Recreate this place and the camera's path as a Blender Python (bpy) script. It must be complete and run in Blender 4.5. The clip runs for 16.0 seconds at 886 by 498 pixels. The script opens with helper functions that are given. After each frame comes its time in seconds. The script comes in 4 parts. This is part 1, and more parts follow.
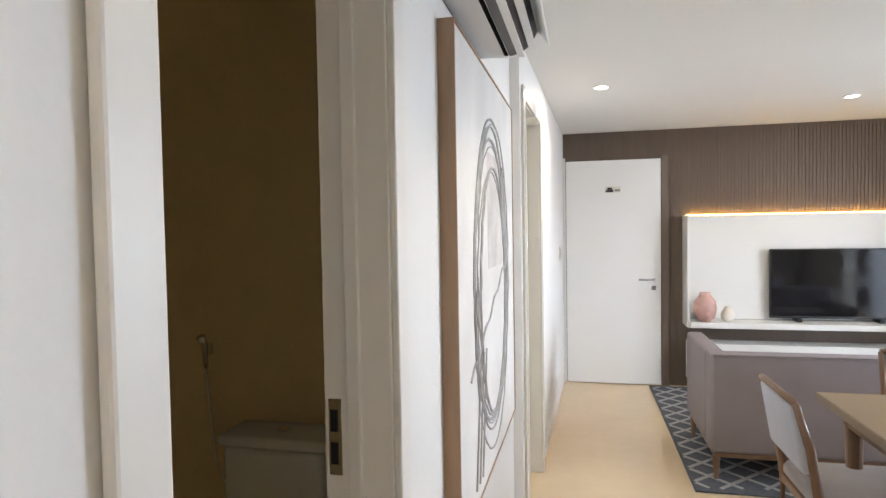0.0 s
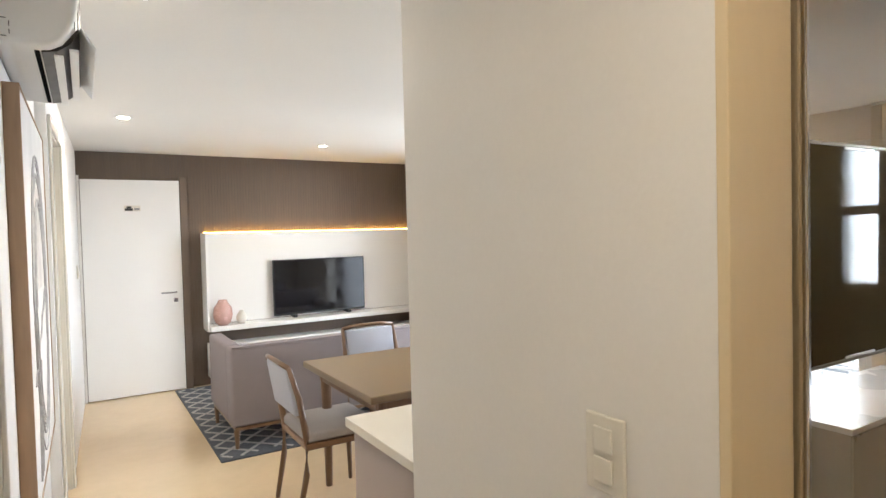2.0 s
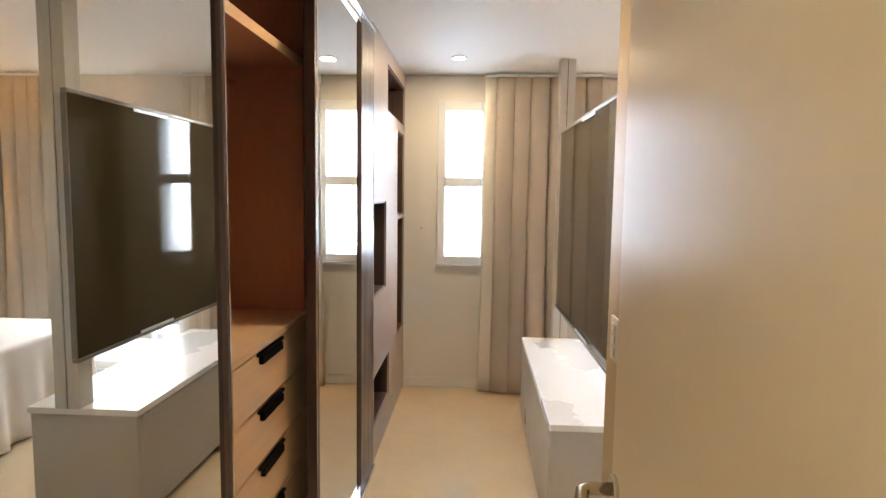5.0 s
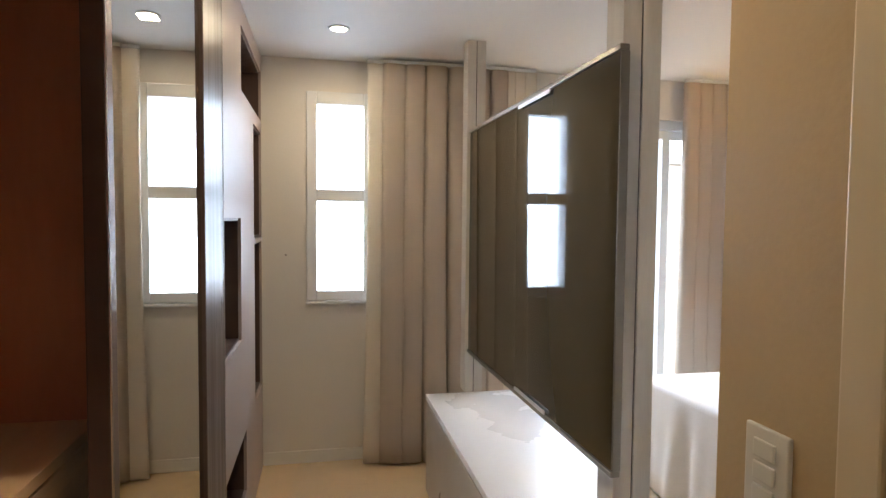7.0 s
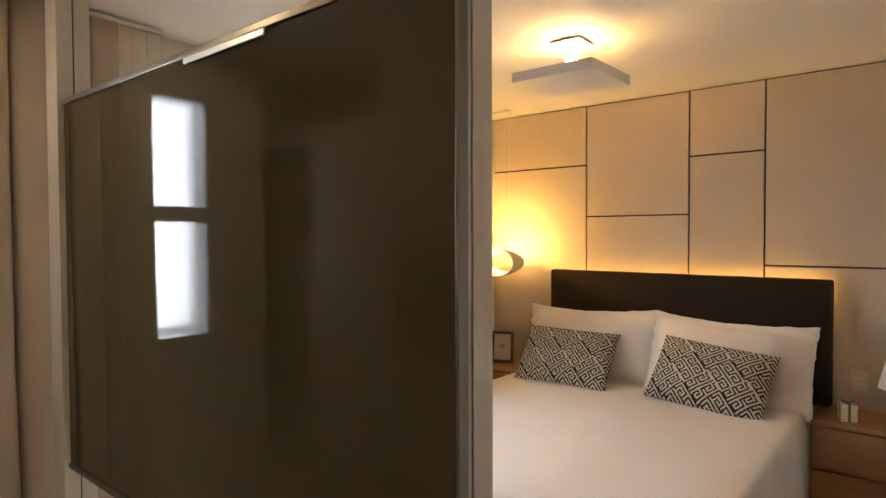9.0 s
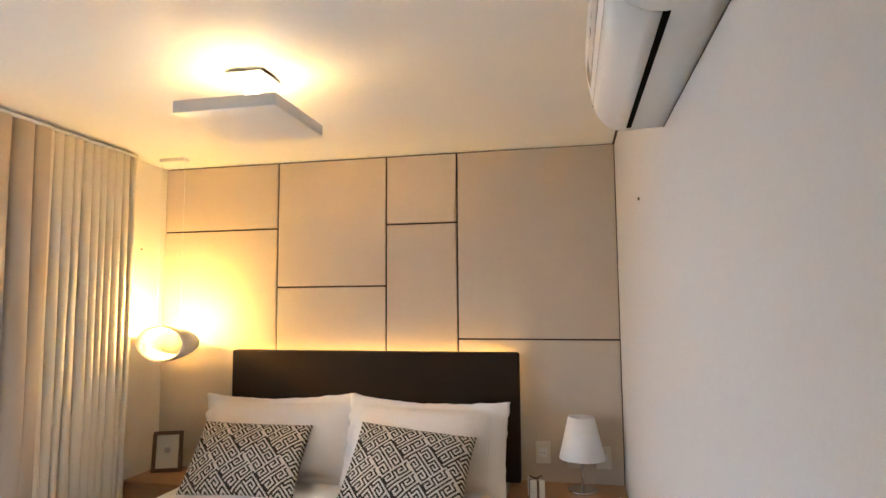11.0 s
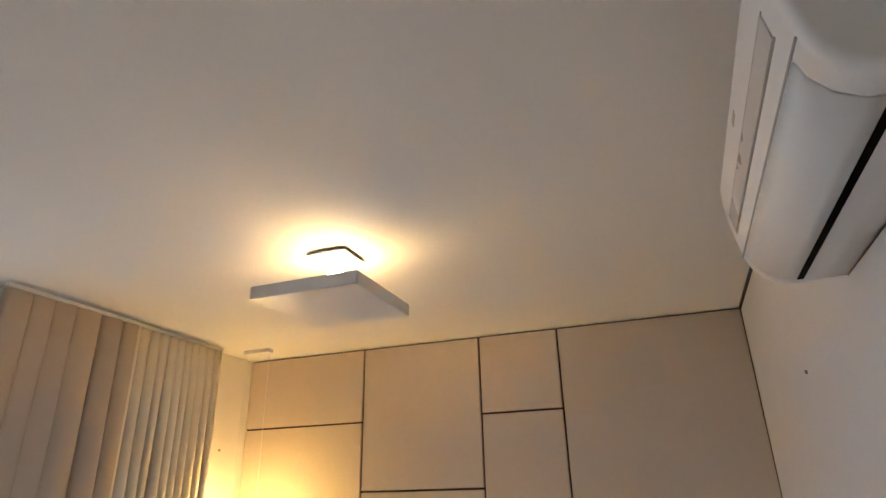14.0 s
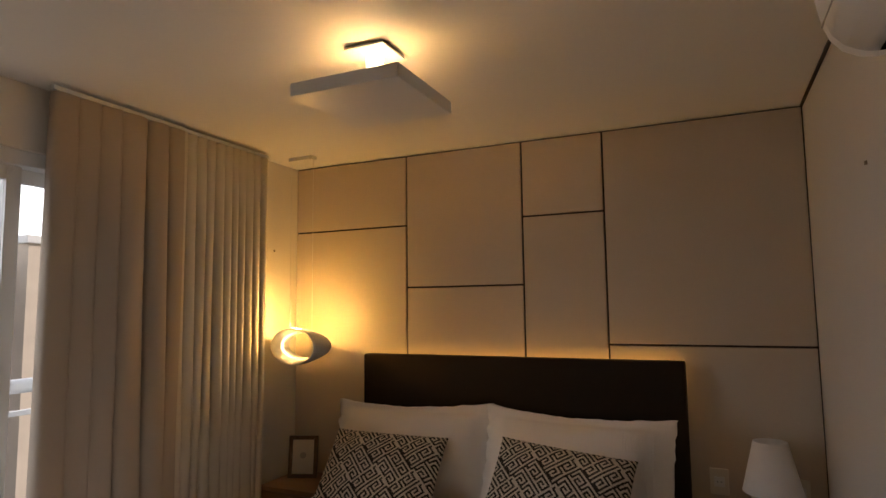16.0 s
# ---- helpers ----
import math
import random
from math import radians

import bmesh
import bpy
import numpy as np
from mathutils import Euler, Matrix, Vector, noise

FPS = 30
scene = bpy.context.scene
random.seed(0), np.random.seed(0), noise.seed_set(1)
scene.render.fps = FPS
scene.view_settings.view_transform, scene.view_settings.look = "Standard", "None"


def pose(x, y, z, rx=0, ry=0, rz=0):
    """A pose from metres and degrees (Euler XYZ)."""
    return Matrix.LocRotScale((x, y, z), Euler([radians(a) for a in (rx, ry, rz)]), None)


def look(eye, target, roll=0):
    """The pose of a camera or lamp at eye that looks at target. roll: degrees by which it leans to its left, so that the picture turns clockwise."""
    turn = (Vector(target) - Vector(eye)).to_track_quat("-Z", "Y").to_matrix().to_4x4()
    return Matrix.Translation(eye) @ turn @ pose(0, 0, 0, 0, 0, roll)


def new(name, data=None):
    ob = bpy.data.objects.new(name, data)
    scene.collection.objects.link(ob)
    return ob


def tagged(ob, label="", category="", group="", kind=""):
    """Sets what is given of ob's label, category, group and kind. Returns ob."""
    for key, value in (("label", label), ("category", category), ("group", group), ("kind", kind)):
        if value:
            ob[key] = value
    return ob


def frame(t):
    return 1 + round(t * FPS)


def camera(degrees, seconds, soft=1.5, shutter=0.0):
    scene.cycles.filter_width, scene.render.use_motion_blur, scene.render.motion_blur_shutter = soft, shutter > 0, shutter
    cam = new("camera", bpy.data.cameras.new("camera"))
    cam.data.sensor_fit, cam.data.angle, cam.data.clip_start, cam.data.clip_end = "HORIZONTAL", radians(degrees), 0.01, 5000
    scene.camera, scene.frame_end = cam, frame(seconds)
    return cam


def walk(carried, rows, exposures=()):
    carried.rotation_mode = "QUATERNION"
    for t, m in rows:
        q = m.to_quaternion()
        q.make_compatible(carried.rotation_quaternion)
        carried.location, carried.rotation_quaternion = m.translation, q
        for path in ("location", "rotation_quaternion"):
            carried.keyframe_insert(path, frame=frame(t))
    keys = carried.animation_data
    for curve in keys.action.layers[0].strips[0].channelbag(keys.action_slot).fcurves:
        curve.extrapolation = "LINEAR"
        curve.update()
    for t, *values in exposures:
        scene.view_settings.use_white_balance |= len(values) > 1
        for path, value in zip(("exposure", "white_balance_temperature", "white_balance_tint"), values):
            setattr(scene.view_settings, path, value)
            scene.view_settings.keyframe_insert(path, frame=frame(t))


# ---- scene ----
cam = camera(73.3, 16.0)

# stops over the walk: the film camera adapts from the bright living room to the dim bedroom
EXPOSURES = [
    (0, 0.72, 5900, 11), (1.5, 0.88, 6000, 10), (3, 1.20, 6500, 12), (3.6, 1.32, 6700, 13), (4.5, 1.58, 6300, 11), (7, 0.90, 5800, 10), (8.5, 0.45, 6500, 11),
    (9.1, 0.50, 6800, 12), (9.9, 1.12, 6000, 10), (10.2, 1.12, 5900, 9), (12.3, 0.52, 5600, 11), (13.5, 0.36, 5500, 10), (14.5, -0.02, 5800, 11), (15, -0.36, 6200, 13), (16, -1.02, 7000, 17),
]

PATH = [
    (0, (-0.019, 0.208, 1.480), (-0.467, 2.156, 1.411), -0.94),
    (0.5, (-0.045, -0.030, 1.485), (-0.158, 1.966, 1.436), -1.50),
    (1, (-0.084, -0.267, 1.505), (0.069, 1.727, 1.448), -1.82),
    (1.5, (-0.137, -0.459, 1.532), (0.343, 1.482, 1.479), -1.94),
    (2, (-0.177, -0.488, 1.524), (0.868, 1.216, 1.463), -1.42),
    (2.5, (-0.260, -0.508, 1.487), (1.298, 0.746, 1.427), -1.93),
    (3, (-0.256, -0.555, 1.487), (1.529, 0.341, 1.396), -1.71),
    (3.5, (-0.176, -0.586, 1.477), (1.730, -0.000, 1.331), -1.13),
    (4, (-0.029, -0.605, 1.489), (1.930, -0.236, 1.322), -0.69),
    (4.5, (0.179, -0.612, 1.524), (2.158, -0.386, 1.340), 0.15),
    (7, (1.359, -0.394, 1.466), (3.316, -0.795, 1.368), 0.53),
    (7.5, (1.646, -0.346, 1.446), (3.556, -0.935, 1.378), 0.21),
    (8, (1.891, -0.374, 1.465), (3.695, -1.235, 1.407), 0.17),
    (8.5, (2.026, -0.482, 1.487), (3.656, -1.639, 1.422), 0.78),
    (9, (2.273, -0.475, 1.509), (3.555, -2.009, 1.458), -0.22),
    (9.5, (2.330, -0.532, 1.498), (3.276, -2.294, 1.456), -0.03),
    (10, (2.363, -0.694, 1.488), (3.013, -2.585, 1.492), -0.01),
    (12.5, (2.467, -1.255, 1.637), (2.814, -3.149, 2.177), 0.22),
    (13, (2.464, -1.306, 1.662), (2.974, -3.128, 2.308), 0.02),
    (13.5, (2.511, -1.265, 1.630), (3.114, -3.026, 2.362), -0.61),
    (14, (2.550, -1.269, 1.587), (3.189, -3.000, 2.358), -1.28),
    (14.5, (2.553, -1.262, 1.554), (3.282, -2.982, 2.269), -1.08),
    (15, (2.601, -1.230, 1.537), (3.353, -2.995, 2.102), -0.79),
    (15.5, (2.585, -1.261, 1.528), (3.381, -3.051, 1.928), -0.65),
    (16, (2.577, -1.289, 1.520), (3.397, -3.103, 1.709), -0.69),
]
walk(cam, [(t, look(eye, target, roll)) for t, eye, target, roll in PATH], EXPOSURES)

# ---- world and lights ----
world = bpy.data.worlds.new("world")
scene.world = world
world.use_nodes = True
wn = world.node_tree.nodes
sky = wn.new("ShaderNodeTexSky")
sky.sky_type = "NISHITA"
sky.sun_disc = False
sky.sun_elevation = radians(38)
sky.sun_rotation = radians(250)
world.node_tree.links.new(sky.outputs[0], wn["Background"].inputs[0])
wn["Background"].inputs[1].default_value = 0.15


def lamp(name, kind, m, energy, color, size=0.1, size_y=None, spread=None):
    data = bpy.data.lights.new(name, kind)
    data.energy, data.color = energy * (1.0 if kind == "SUN" else 0.6), color
    if kind == "AREA":
        data.shape, data.size, data.size_y = "RECTANGLE", size, size_y or size
        if spread:
            data.spread = radians(spread)
    elif kind == "SUN":
        data.angle = radians(0.5)
    else:
        data.shadow_soft_size = size
    ob = new(name, data)
    ob.matrix_world = m
    return ob


DAY = (0.84, 0.92, 1.0)
WARM = (1.0, 0.54, 0.165)
SPOT_WARM = (1.0, 0.74, 0.42)
lamp("sun", "SUN", look((0, 0, 20), (0.94, 0.34, 19.22)), 5.0, (1.0, 0.95, 0.88))
# sky light for the real openings; the balcony lamp hangs unseen above its door
lamp("daylight_wardrobe_window", "AREA", look((5.2, -0.50, 1.6), (0, -0.50, 1.55)), 8.2, DAY, 0.34, 1.1)
lamp("daylight_balcony_door", "AREA", look((5.75, -2.22, 2.85), (4.4, -2.22, 0.6)), 62, DAY, 2.4, 1.3)
lamp("daylight_living_window", "AREA", look((3.7, 3.7, 1.2), (0, 3.5, 1.1)), 60, DAY, 2.4, 2.0)
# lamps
# the spot at y -0.55 is unseen, added to brighten the hall
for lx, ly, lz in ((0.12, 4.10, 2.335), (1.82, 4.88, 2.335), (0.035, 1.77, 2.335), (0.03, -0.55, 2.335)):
    lamp("living_and_hall_spot_light", "AREA", pose(lx, ly, lz), 9, (1.0, 0.86, 0.66), 0.09)
for lx, ly in ((2.42, -0.44), (4.37, -0.48)):
    lamp("wardrobe_spot_light", "AREA", pose(lx, ly, 2.385), 5.8, SPOT_WARM, 0.08)
lamp("bedroom_ceiling_bulb", "POINT", pose(3.60, -3.00, 2.290), 76, WARM, 0.034)
lamp("pendant_bulb", "POINT", pose(4.745, -4.06, 1.430), 33, (1.0, 0.55, 0.14), 0.010)
lamp("pendant_inner_bulb", "POINT", pose(4.745, -4.06, 1.300), 3.5, (1.0, 0.55, 0.14), 0.012)

# ---- materials ----


def mat(name, color, rough=0.5, metal=0.0, vary=0.06, scale=6.0, bump=0.0, bump_scale=60.0, stretch=(1, 1, 1), spec=0.5, rough_vary=0.08, coat=0.0):
    m = bpy.data.materials.new(name)
    m.use_nodes = True
    nt = m.node_tree
    b = nt.nodes["Principled BSDF"]
    b.inputs["Metallic"].default_value = metal
    b.inputs["Specular IOR Level"].default_value = spec
    b.inputs["Coat Weight"].default_value = coat
    tc = nt.nodes.new("ShaderNodeTexCoord")
    mp = nt.nodes.new("ShaderNodeMapping")
    mp.inputs["Scale"].default_value = stretch
    nt.links.new(tc.outputs["Object"], mp.inputs[0])
    big = nt.nodes.new("ShaderNodeTexNoise")
    big.inputs["Scale"].default_value = scale
    big.inputs["Detail"].default_value = 5
    nt.links.new(mp.outputs[0], big.inputs["Vector"])
    fine = nt.nodes.new("ShaderNodeTexNoise")
    fine.inputs["Scale"].default_value = bump_scale
    fine.inputs["Detail"].default_value = 4
    nt.links.new(mp.outputs[0], fine.inputs["Vector"])
    both = nt.nodes.new("ShaderNodeMath")
    both.operation = "MULTIPLY_ADD"
    nt.links.new(fine.outputs[0], both.inputs[0])
    both.inputs[1].default_value = 0.5
    nt.links.new(big.outputs[0], both.inputs[2])
    ramp = nt.nodes.new("ShaderNodeMapRange")
    ramp.inputs[1].default_value, ramp.inputs[2].default_value = 0.45, 1.05
    ramp.inputs[3].default_value, ramp.inputs[4].default_value = 1 - vary, 1 + vary
    nt.links.new(both.outputs[0], ramp.inputs[0])
    mul = nt.nodes.new("ShaderNodeVectorMath")
    mul.operation = "SCALE"
    mul.inputs[0].default_value = color
    nt.links.new(ramp.outputs[0], mul.inputs["Scale"])
    nt.links.new(mul.outputs[0], b.inputs["Base Color"])
    rr = nt.nodes.new("ShaderNodeMapRange")
    rr.inputs[1].default_value, rr.inputs[2].default_value = 0.3, 0.7
    rr.inputs[3].default_value, rr.inputs[4].default_value = max(0.02, rough - rough_vary), min(1, rough + rough_vary)
    nt.links.new(big.outputs[0], rr.inputs[0])
    nt.links.new(rr.outputs[0], b.inputs["Roughness"])
    if bump:
        bp = nt.nodes.new("ShaderNodeBump")
        bp.inputs["Strength"].default_value = bump
        bp.inputs["Distance"].default_value = 0.004
        nt.links.new(fine.outputs[0], bp.inputs["Height"])
        nt.links.new(bp.outputs[0], b.inputs["Normal"])
    return m


def glow(name, color, strength):
    m = bpy.data.materials.new(name)
    m.use_nodes = True
    b = m.node_tree.nodes["Principled BSDF"]
    b.inputs["Base Color"].default_value = (*color, 1)
    b.inputs["Emission Color"].default_value = (*color, 1)
    b.inputs["Emission Strength"].default_value = strength
    return m


def mirror_mat(name, color, rough=0.01):
    m = bpy.data.materials.new(name)
    m.use_nodes = True
    b = m.node_tree.nodes["Principled BSDF"]
    b.inputs["Base Color"].default_value = (*color, 1)
    b.inputs["Metallic"].default_value = 1
    b.inputs["Roughness"].default_value = rough
    return m


def glass_mat(name, color=(1, 1, 1), rough=0.0):
    m = bpy.data.materials.new(name)
    m.use_nodes = True
    b = m.node_tree.nodes["Principled BSDF"]
    b.inputs["Base Color"].default_value = (*color, 1)
    b.inputs["Transmission Weight"].default_value = 1
    b.inputs["Roughness"].default_value = rough
    b.inputs["IOR"].default_value = 1.1
    return m


PAINT = mat("wall_paint", (0.74, 0.71, 0.66), 0.6, vary=0.03, scale=1.5, bump=0.12, bump_scale=90)
# dim golden light of the passage is mixed into this wall colour
PAINT_GOLD_LIT = mat("wall_paint_golden_light", (0.50, 0.365, 0.19), 0.45, vary=0.05, scale=1.8, bump=0.12, bump_scale=90)
PAINT_GREY = mat("pale_grey_wall_paint", (0.55, 0.555, 0.56), 0.6, vary=0.035, scale=1.5, bump=0.12, bump_scale=90)
PAINT_WHITE = mat("white_wall_paint", (0.80, 0.79, 0.77), 0.6, vary=0.03, scale=1.5, bump=0.12, bump_scale=90)
CEIL = mat("ceiling_paint", (0.80, 0.79, 0.76), 0.7, vary=0.02, scale=1.2, bump=0.05)
FLOOR = mat("polished_cream_porcelain", (0.66, 0.51, 0.325), 0.13, vary=0.05, scale=2.5, bump_scale=14, rough_vary=0.04)
LACQUER = mat("white_lacquer", (0.76, 0.74, 0.70), 0.35, vary=0.008, scale=3, rough_vary=0.02)
DOOR_CREAM = mat("satin_cream_door_lacquer", (0.66, 0.53, 0.33), 0.33, vary=0.03, scale=2, stretch=(1, 1, 0.2), rough_vary=0.04)
DOOR_WHITE = mat("satin_white_door_paint", (0.72, 0.68, 0.60), 0.25, vary=0.02, scale=2, stretch=(1, 1, 0.2), rough_vary=0.04)
BATH_TILE = mat("beige_bathroom_tile", (0.74, 0.58, 0.31), 0.4, vary=0.06, scale=3)
CERAMIC = mat("white_ceramic", (0.80, 0.78, 0.72), 0.12, vary=0.01)
BROWN_WALL = mat("brown_ribbed_wallcovering", (0.155, 0.115, 0.085), 0.6, vary=0.12, scale=14, stretch=(1, 1, 0.06), bump=0.2)
RED_WOOD = mat("reddish_brown_melamine", (0.46, 0.215, 0.135), 0.4, vary=0.15, scale=6, stretch=(6, 1, 0.2), bump=0.05)
FRAME_BROWN = mat("dark_brown_profile", (0.085, 0.052, 0.042), 0.35, vary=0.08, scale=5, stretch=(8, 8, 0.3))
DRAWER_WOOD = mat("light_oak_melamine", (0.72, 0.485, 0.285), 0.45, vary=0.10, scale=8, stretch=(0.25, 1, 5), bump=0.08)
NIGHT_WOOD = mat("mid_brown_wood", (0.30, 0.165, 0.085), 0.42, vary=0.18, scale=7, stretch=(0.2, 1, 4), bump=0.08)
CHAIR_WOOD = mat("warm_brown_wood", (0.17, 0.095, 0.05), 0.4, vary=0.15, scale=12, stretch=(1, 1, 0.15), bump=0.08)
TABLE_WOOD = mat("brown_table_top_lacquer", (0.20, 0.14, 0.08), 0.30, vary=0.03, scale=1.5, stretch=(0.3, 1, 1), rough_vary=0.02)
ART_WOOD = mat("raw_wood_frame", (0.36, 0.24, 0.15), 0.6, vary=0.25, scale=10, stretch=(1, 1, 0.12), bump=0.15)
UNIT_BEIGE = mat("pinkish_beige_lacquer", (0.38, 0.31, 0.275), 0.42, vary=0.012, scale=3, rough_vary=0.02)
RACK_BODY = mat("greige_lacquer", (0.46, 0.42, 0.36), 0.35, vary=0.03, scale=3)
RACK_TOP = mat("white_rack_top", (0.80, 0.79, 0.78), 0.28, vary=0.006, scale=3, rough_vary=0.02)
POST = mat("white_textured_laminate", (0.56, 0.53, 0.48), 0.5, vary=0.10, scale=5, stretch=(6, 6, 0.5), bump=0.12)
BRONZE = mat("bronze_mirror_glass", (0.062, 0.049, 0.027), 0.03, vary=0.01, rough_vary=0.005)
BRONZE.node_tree.nodes["Principled BSDF"].inputs["IOR"].default_value = 1.36
MIRROR = mirror_mat("silver_mirror", (0.64, 0.625, 0.575), 0.008)
TRIM_BRONZE = mirror_mat("bronze_anodised_trim", (0.24, 0.215, 0.18), 0.3)
SATIN = mirror_mat("satin_chrome_trim", (0.70, 0.70, 0.70), 0.32)
CHROME = mirror_mat("chrome", (0.72, 0.72, 0.73), 0.12)
BRASSY = mirror_mat("satin_nickel", (0.62, 0.56, 0.46), 0.25)
ALU = mat("white_aluminium", (0.72, 0.74, 0.76), 0.35, vary=0.02)
CURTAIN = mat("beige_curtain_linen", (0.50, 0.43, 0.36), 0.9, vary=0.03, scale=5, bump=0.15, bump_scale=240, spec=0.1)
SHEER = mat("light_grey_curtain", (0.74, 0.69, 0.60), 0.9, vary=0.03, scale=5, bump=0.15, bump_scale=240, spec=0.1)
for cloth_ in (CURTAIN, SHEER):
    nt_ = cloth_.node_tree
    thin, blend = nt_.nodes.new("ShaderNodeBsdfTranslucent"), nt_.nodes.new("ShaderNodeMixShader")
    thin.inputs["Color"].default_value = (0.66, 0.60, 0.52, 1)
    blend.inputs[0].default_value = 0.13
    nt_.links.new(nt_.nodes["Principled BSDF"].outputs[0], blend.inputs[1])
    nt_.links.new(thin.outputs[0], blend.inputs[2])
    nt_.links.new(blend.outputs[0], nt_.nodes["Material Output"].inputs["Surface"])
BED_WHITE = mat("white_cotton_bedding", (0.80, 0.76, 0.72), 0.85, vary=0.03, scale=4, bump=0.25, bump_scale=160, spec=0.15)
HEADBOARD = mat("dark_brown_suede", (0.026, 0.016, 0.011), 0.8, vary=0.2, scale=6, bump=0.2, bump_scale=200, spec=0.2)
PANEL = mat("beige_leatherette_panel", (0.55, 0.47, 0.38), 0.5, vary=0.04, scale=3, bump=0.15, bump_scale=150)
JOINT = mat("dark_joint", (0.03, 0.018, 0.013), 0.7)
PLASTIC = mat("white_plastic", (0.76, 0.76, 0.75), 0.35, vary=0.015, scale=4)
PLATE_PLASTIC = mat("ivory_switch_plastic", (0.70, 0.66, 0.57), 0.35, vary=0.02)
DEEP_BLACK = mat("matt_black_recess", (0.006, 0.006, 0.006), 0.9, vary=0.05, spec=0.05)
BLACK = mat("black_plastic", (0.012, 0.012, 0.013), 0.35, vary=0.1)
SCREEN = mat("black_glass_screen", (0.006, 0.006, 0.007), 0.08, vary=0.0)
SOFA = mat("grey_mauve_sofa_fabric", (0.265, 0.23, 0.235), 0.9, vary=0.06, scale=6, bump=0.35, bump_scale=260, spec=0.1)
CUSHION_GREY = mat("light_blue_grey_upholstery", (0.43, 0.44, 0.49), 0.9, vary=0.05, scale=6, bump=0.3, bump_scale=260, spec=0.1)
SEAT_GREY = mat("grey_seat_fabric", (0.36, 0.33, 0.31), 0.9, vary=0.06, bump=0.3, bump_scale=260, spec=0.1)
WEAVE_BLACK = mat("black_woven_pattern", (0.034, 0.031, 0.028), 0.9, vary=0.15, scale=30, bump=0.4, bump_scale=300, spec=0.1)
WEAVE_WHITE = mat("cream_woven_pattern", (0.55, 0.505, 0.44), 0.9, vary=0.1, scale=30, bump=0.4, bump_scale=300, spec=0.1)
RUG_DARK = mat("charcoal_rug_wool", (0.10, 0.105, 0.115), 0.95, vary=0.2, scale=40, bump=0.5, bump_scale=200, spec=0.05)
RUG_LIGHT = mat("ivory_rug_wool", (0.36, 0.34, 0.32), 0.95, vary=0.15, scale=40, bump=0.5, bump_scale=200, spec=0.05)
CANVAS = mat("off_white_canvas", (0.72, 0.70, 0.67), 0.8, vary=0.12, scale=4, bump=0.2, bump_scale=200)
CHARCOAL = mat("charcoal_stroke", (0.40, 0.39, 0.38), 0.9, vary=0.3, scale=20)
PINK = mat("pink_glazed_ceramic", (0.55, 0.33, 0.28), 0.25, vary=0.1, scale=20)
STONE = mat("cream_quartz_counter", (0.72, 0.67, 0.57), 0.25, vary=0.012, scale=3, rough_vary=0.015)
SHADE = mat("white_lamp_shade", (0.74, 0.74, 0.76), 0.7, vary=0.02)
GOLD_FRAME = mat("bronze_photo_frame", (0.12, 0.075, 0.04), 0.35, metal=0.4, vary=0.15, scale=20)
PAPER = mat("white_paper_mat", (0.70, 0.66, 0.58), 0.8, vary=0.03)
FACADE = mat("white_facade_paint", (0.82, 0.81, 0.80), 0.8, vary=0.06, scale=0.5)
FACADE_TAN = mat("tan_facade_paint", (0.64, 0.54, 0.44), 0.8, vary=0.08, scale=0.5)
WINDOW_DARK = mat("grey_far_window", (0.20, 0.23, 0.27), 0.2, vary=0.2)
GROUND = mat("grey_ground", (0.14, 0.14, 0.13), 0.9, vary=0.15, scale=0.2)
CONCRETE = mat("grey_balcony_tile", (0.42, 0.40, 0.38), 0.6, vary=0.1)
GLASS = glass_mat("clear_glass")
FROST = glass_mat("frosted_glass", (0.95, 0.97, 1.0), 0.35)
LED = glow("warm_led_strip", (1.0, 0.55, 0.12), 16)
BULB = glow("warm_bulb_diffuser", (1.0, 0.80, 0.50), 13)
ARC = glow("pendant_inner_arc", (1.0, 0.78, 0.45), 6)
SPOT_GLOW = glow("warm_spot_diffuser", (1.0, 0.86, 0.66), 9)

# ---- helpers for things ----


def bm_box(x0, y0, z0, x1, y1, z1, bev=0.0, seg=2):
    bm = bmesh.new()
    bmesh.ops.create_cube(bm, size=1)
    bmesh.ops.scale(bm, vec=(abs(x1 - x0), abs(y1 - y0), abs(z1 - z0)), verts=bm.verts)
    bmesh.ops.translate(bm, vec=((x0 + x1) / 2, (y0 + y1) / 2, (z0 + z1) / 2), verts=bm.verts)
    if bev:
        bmesh.ops.bevel(bm, geom=list(bm.edges), offset=bev, segments=seg, profile=0.5, affect="EDGES")
    return bm


def bm_join(*bms):
    out = bmesh.new()
    for b in bms:
        me = bpy.data.meshes.new("tmp")
        b.to_mesh(me)
        out.from_mesh(me)
        b.free()
        bpy.data.meshes.remove(me)
    return out


def bm_cyl(r, z0, z1, r2=None, seg=24, at=(0, 0), bev=0.0):
    bm = bmesh.new()
    bmesh.ops.create_cone(bm, cap_ends=True, segments=seg, radius1=r, radius2=r if r2 is None else r2, depth=z1 - z0)
    bmesh.ops.translate(bm, vec=(at[0], at[1], (z0 + z1) / 2), verts=bm.verts)
    if bev:
        rim = [e for e in bm.edges if any(len(f.verts) > 4 for f in e.link_faces)]
        bmesh.ops.bevel(bm, geom=rim, offset=bev, segments=2, profile=0.5, affect="EDGES")
    return bm


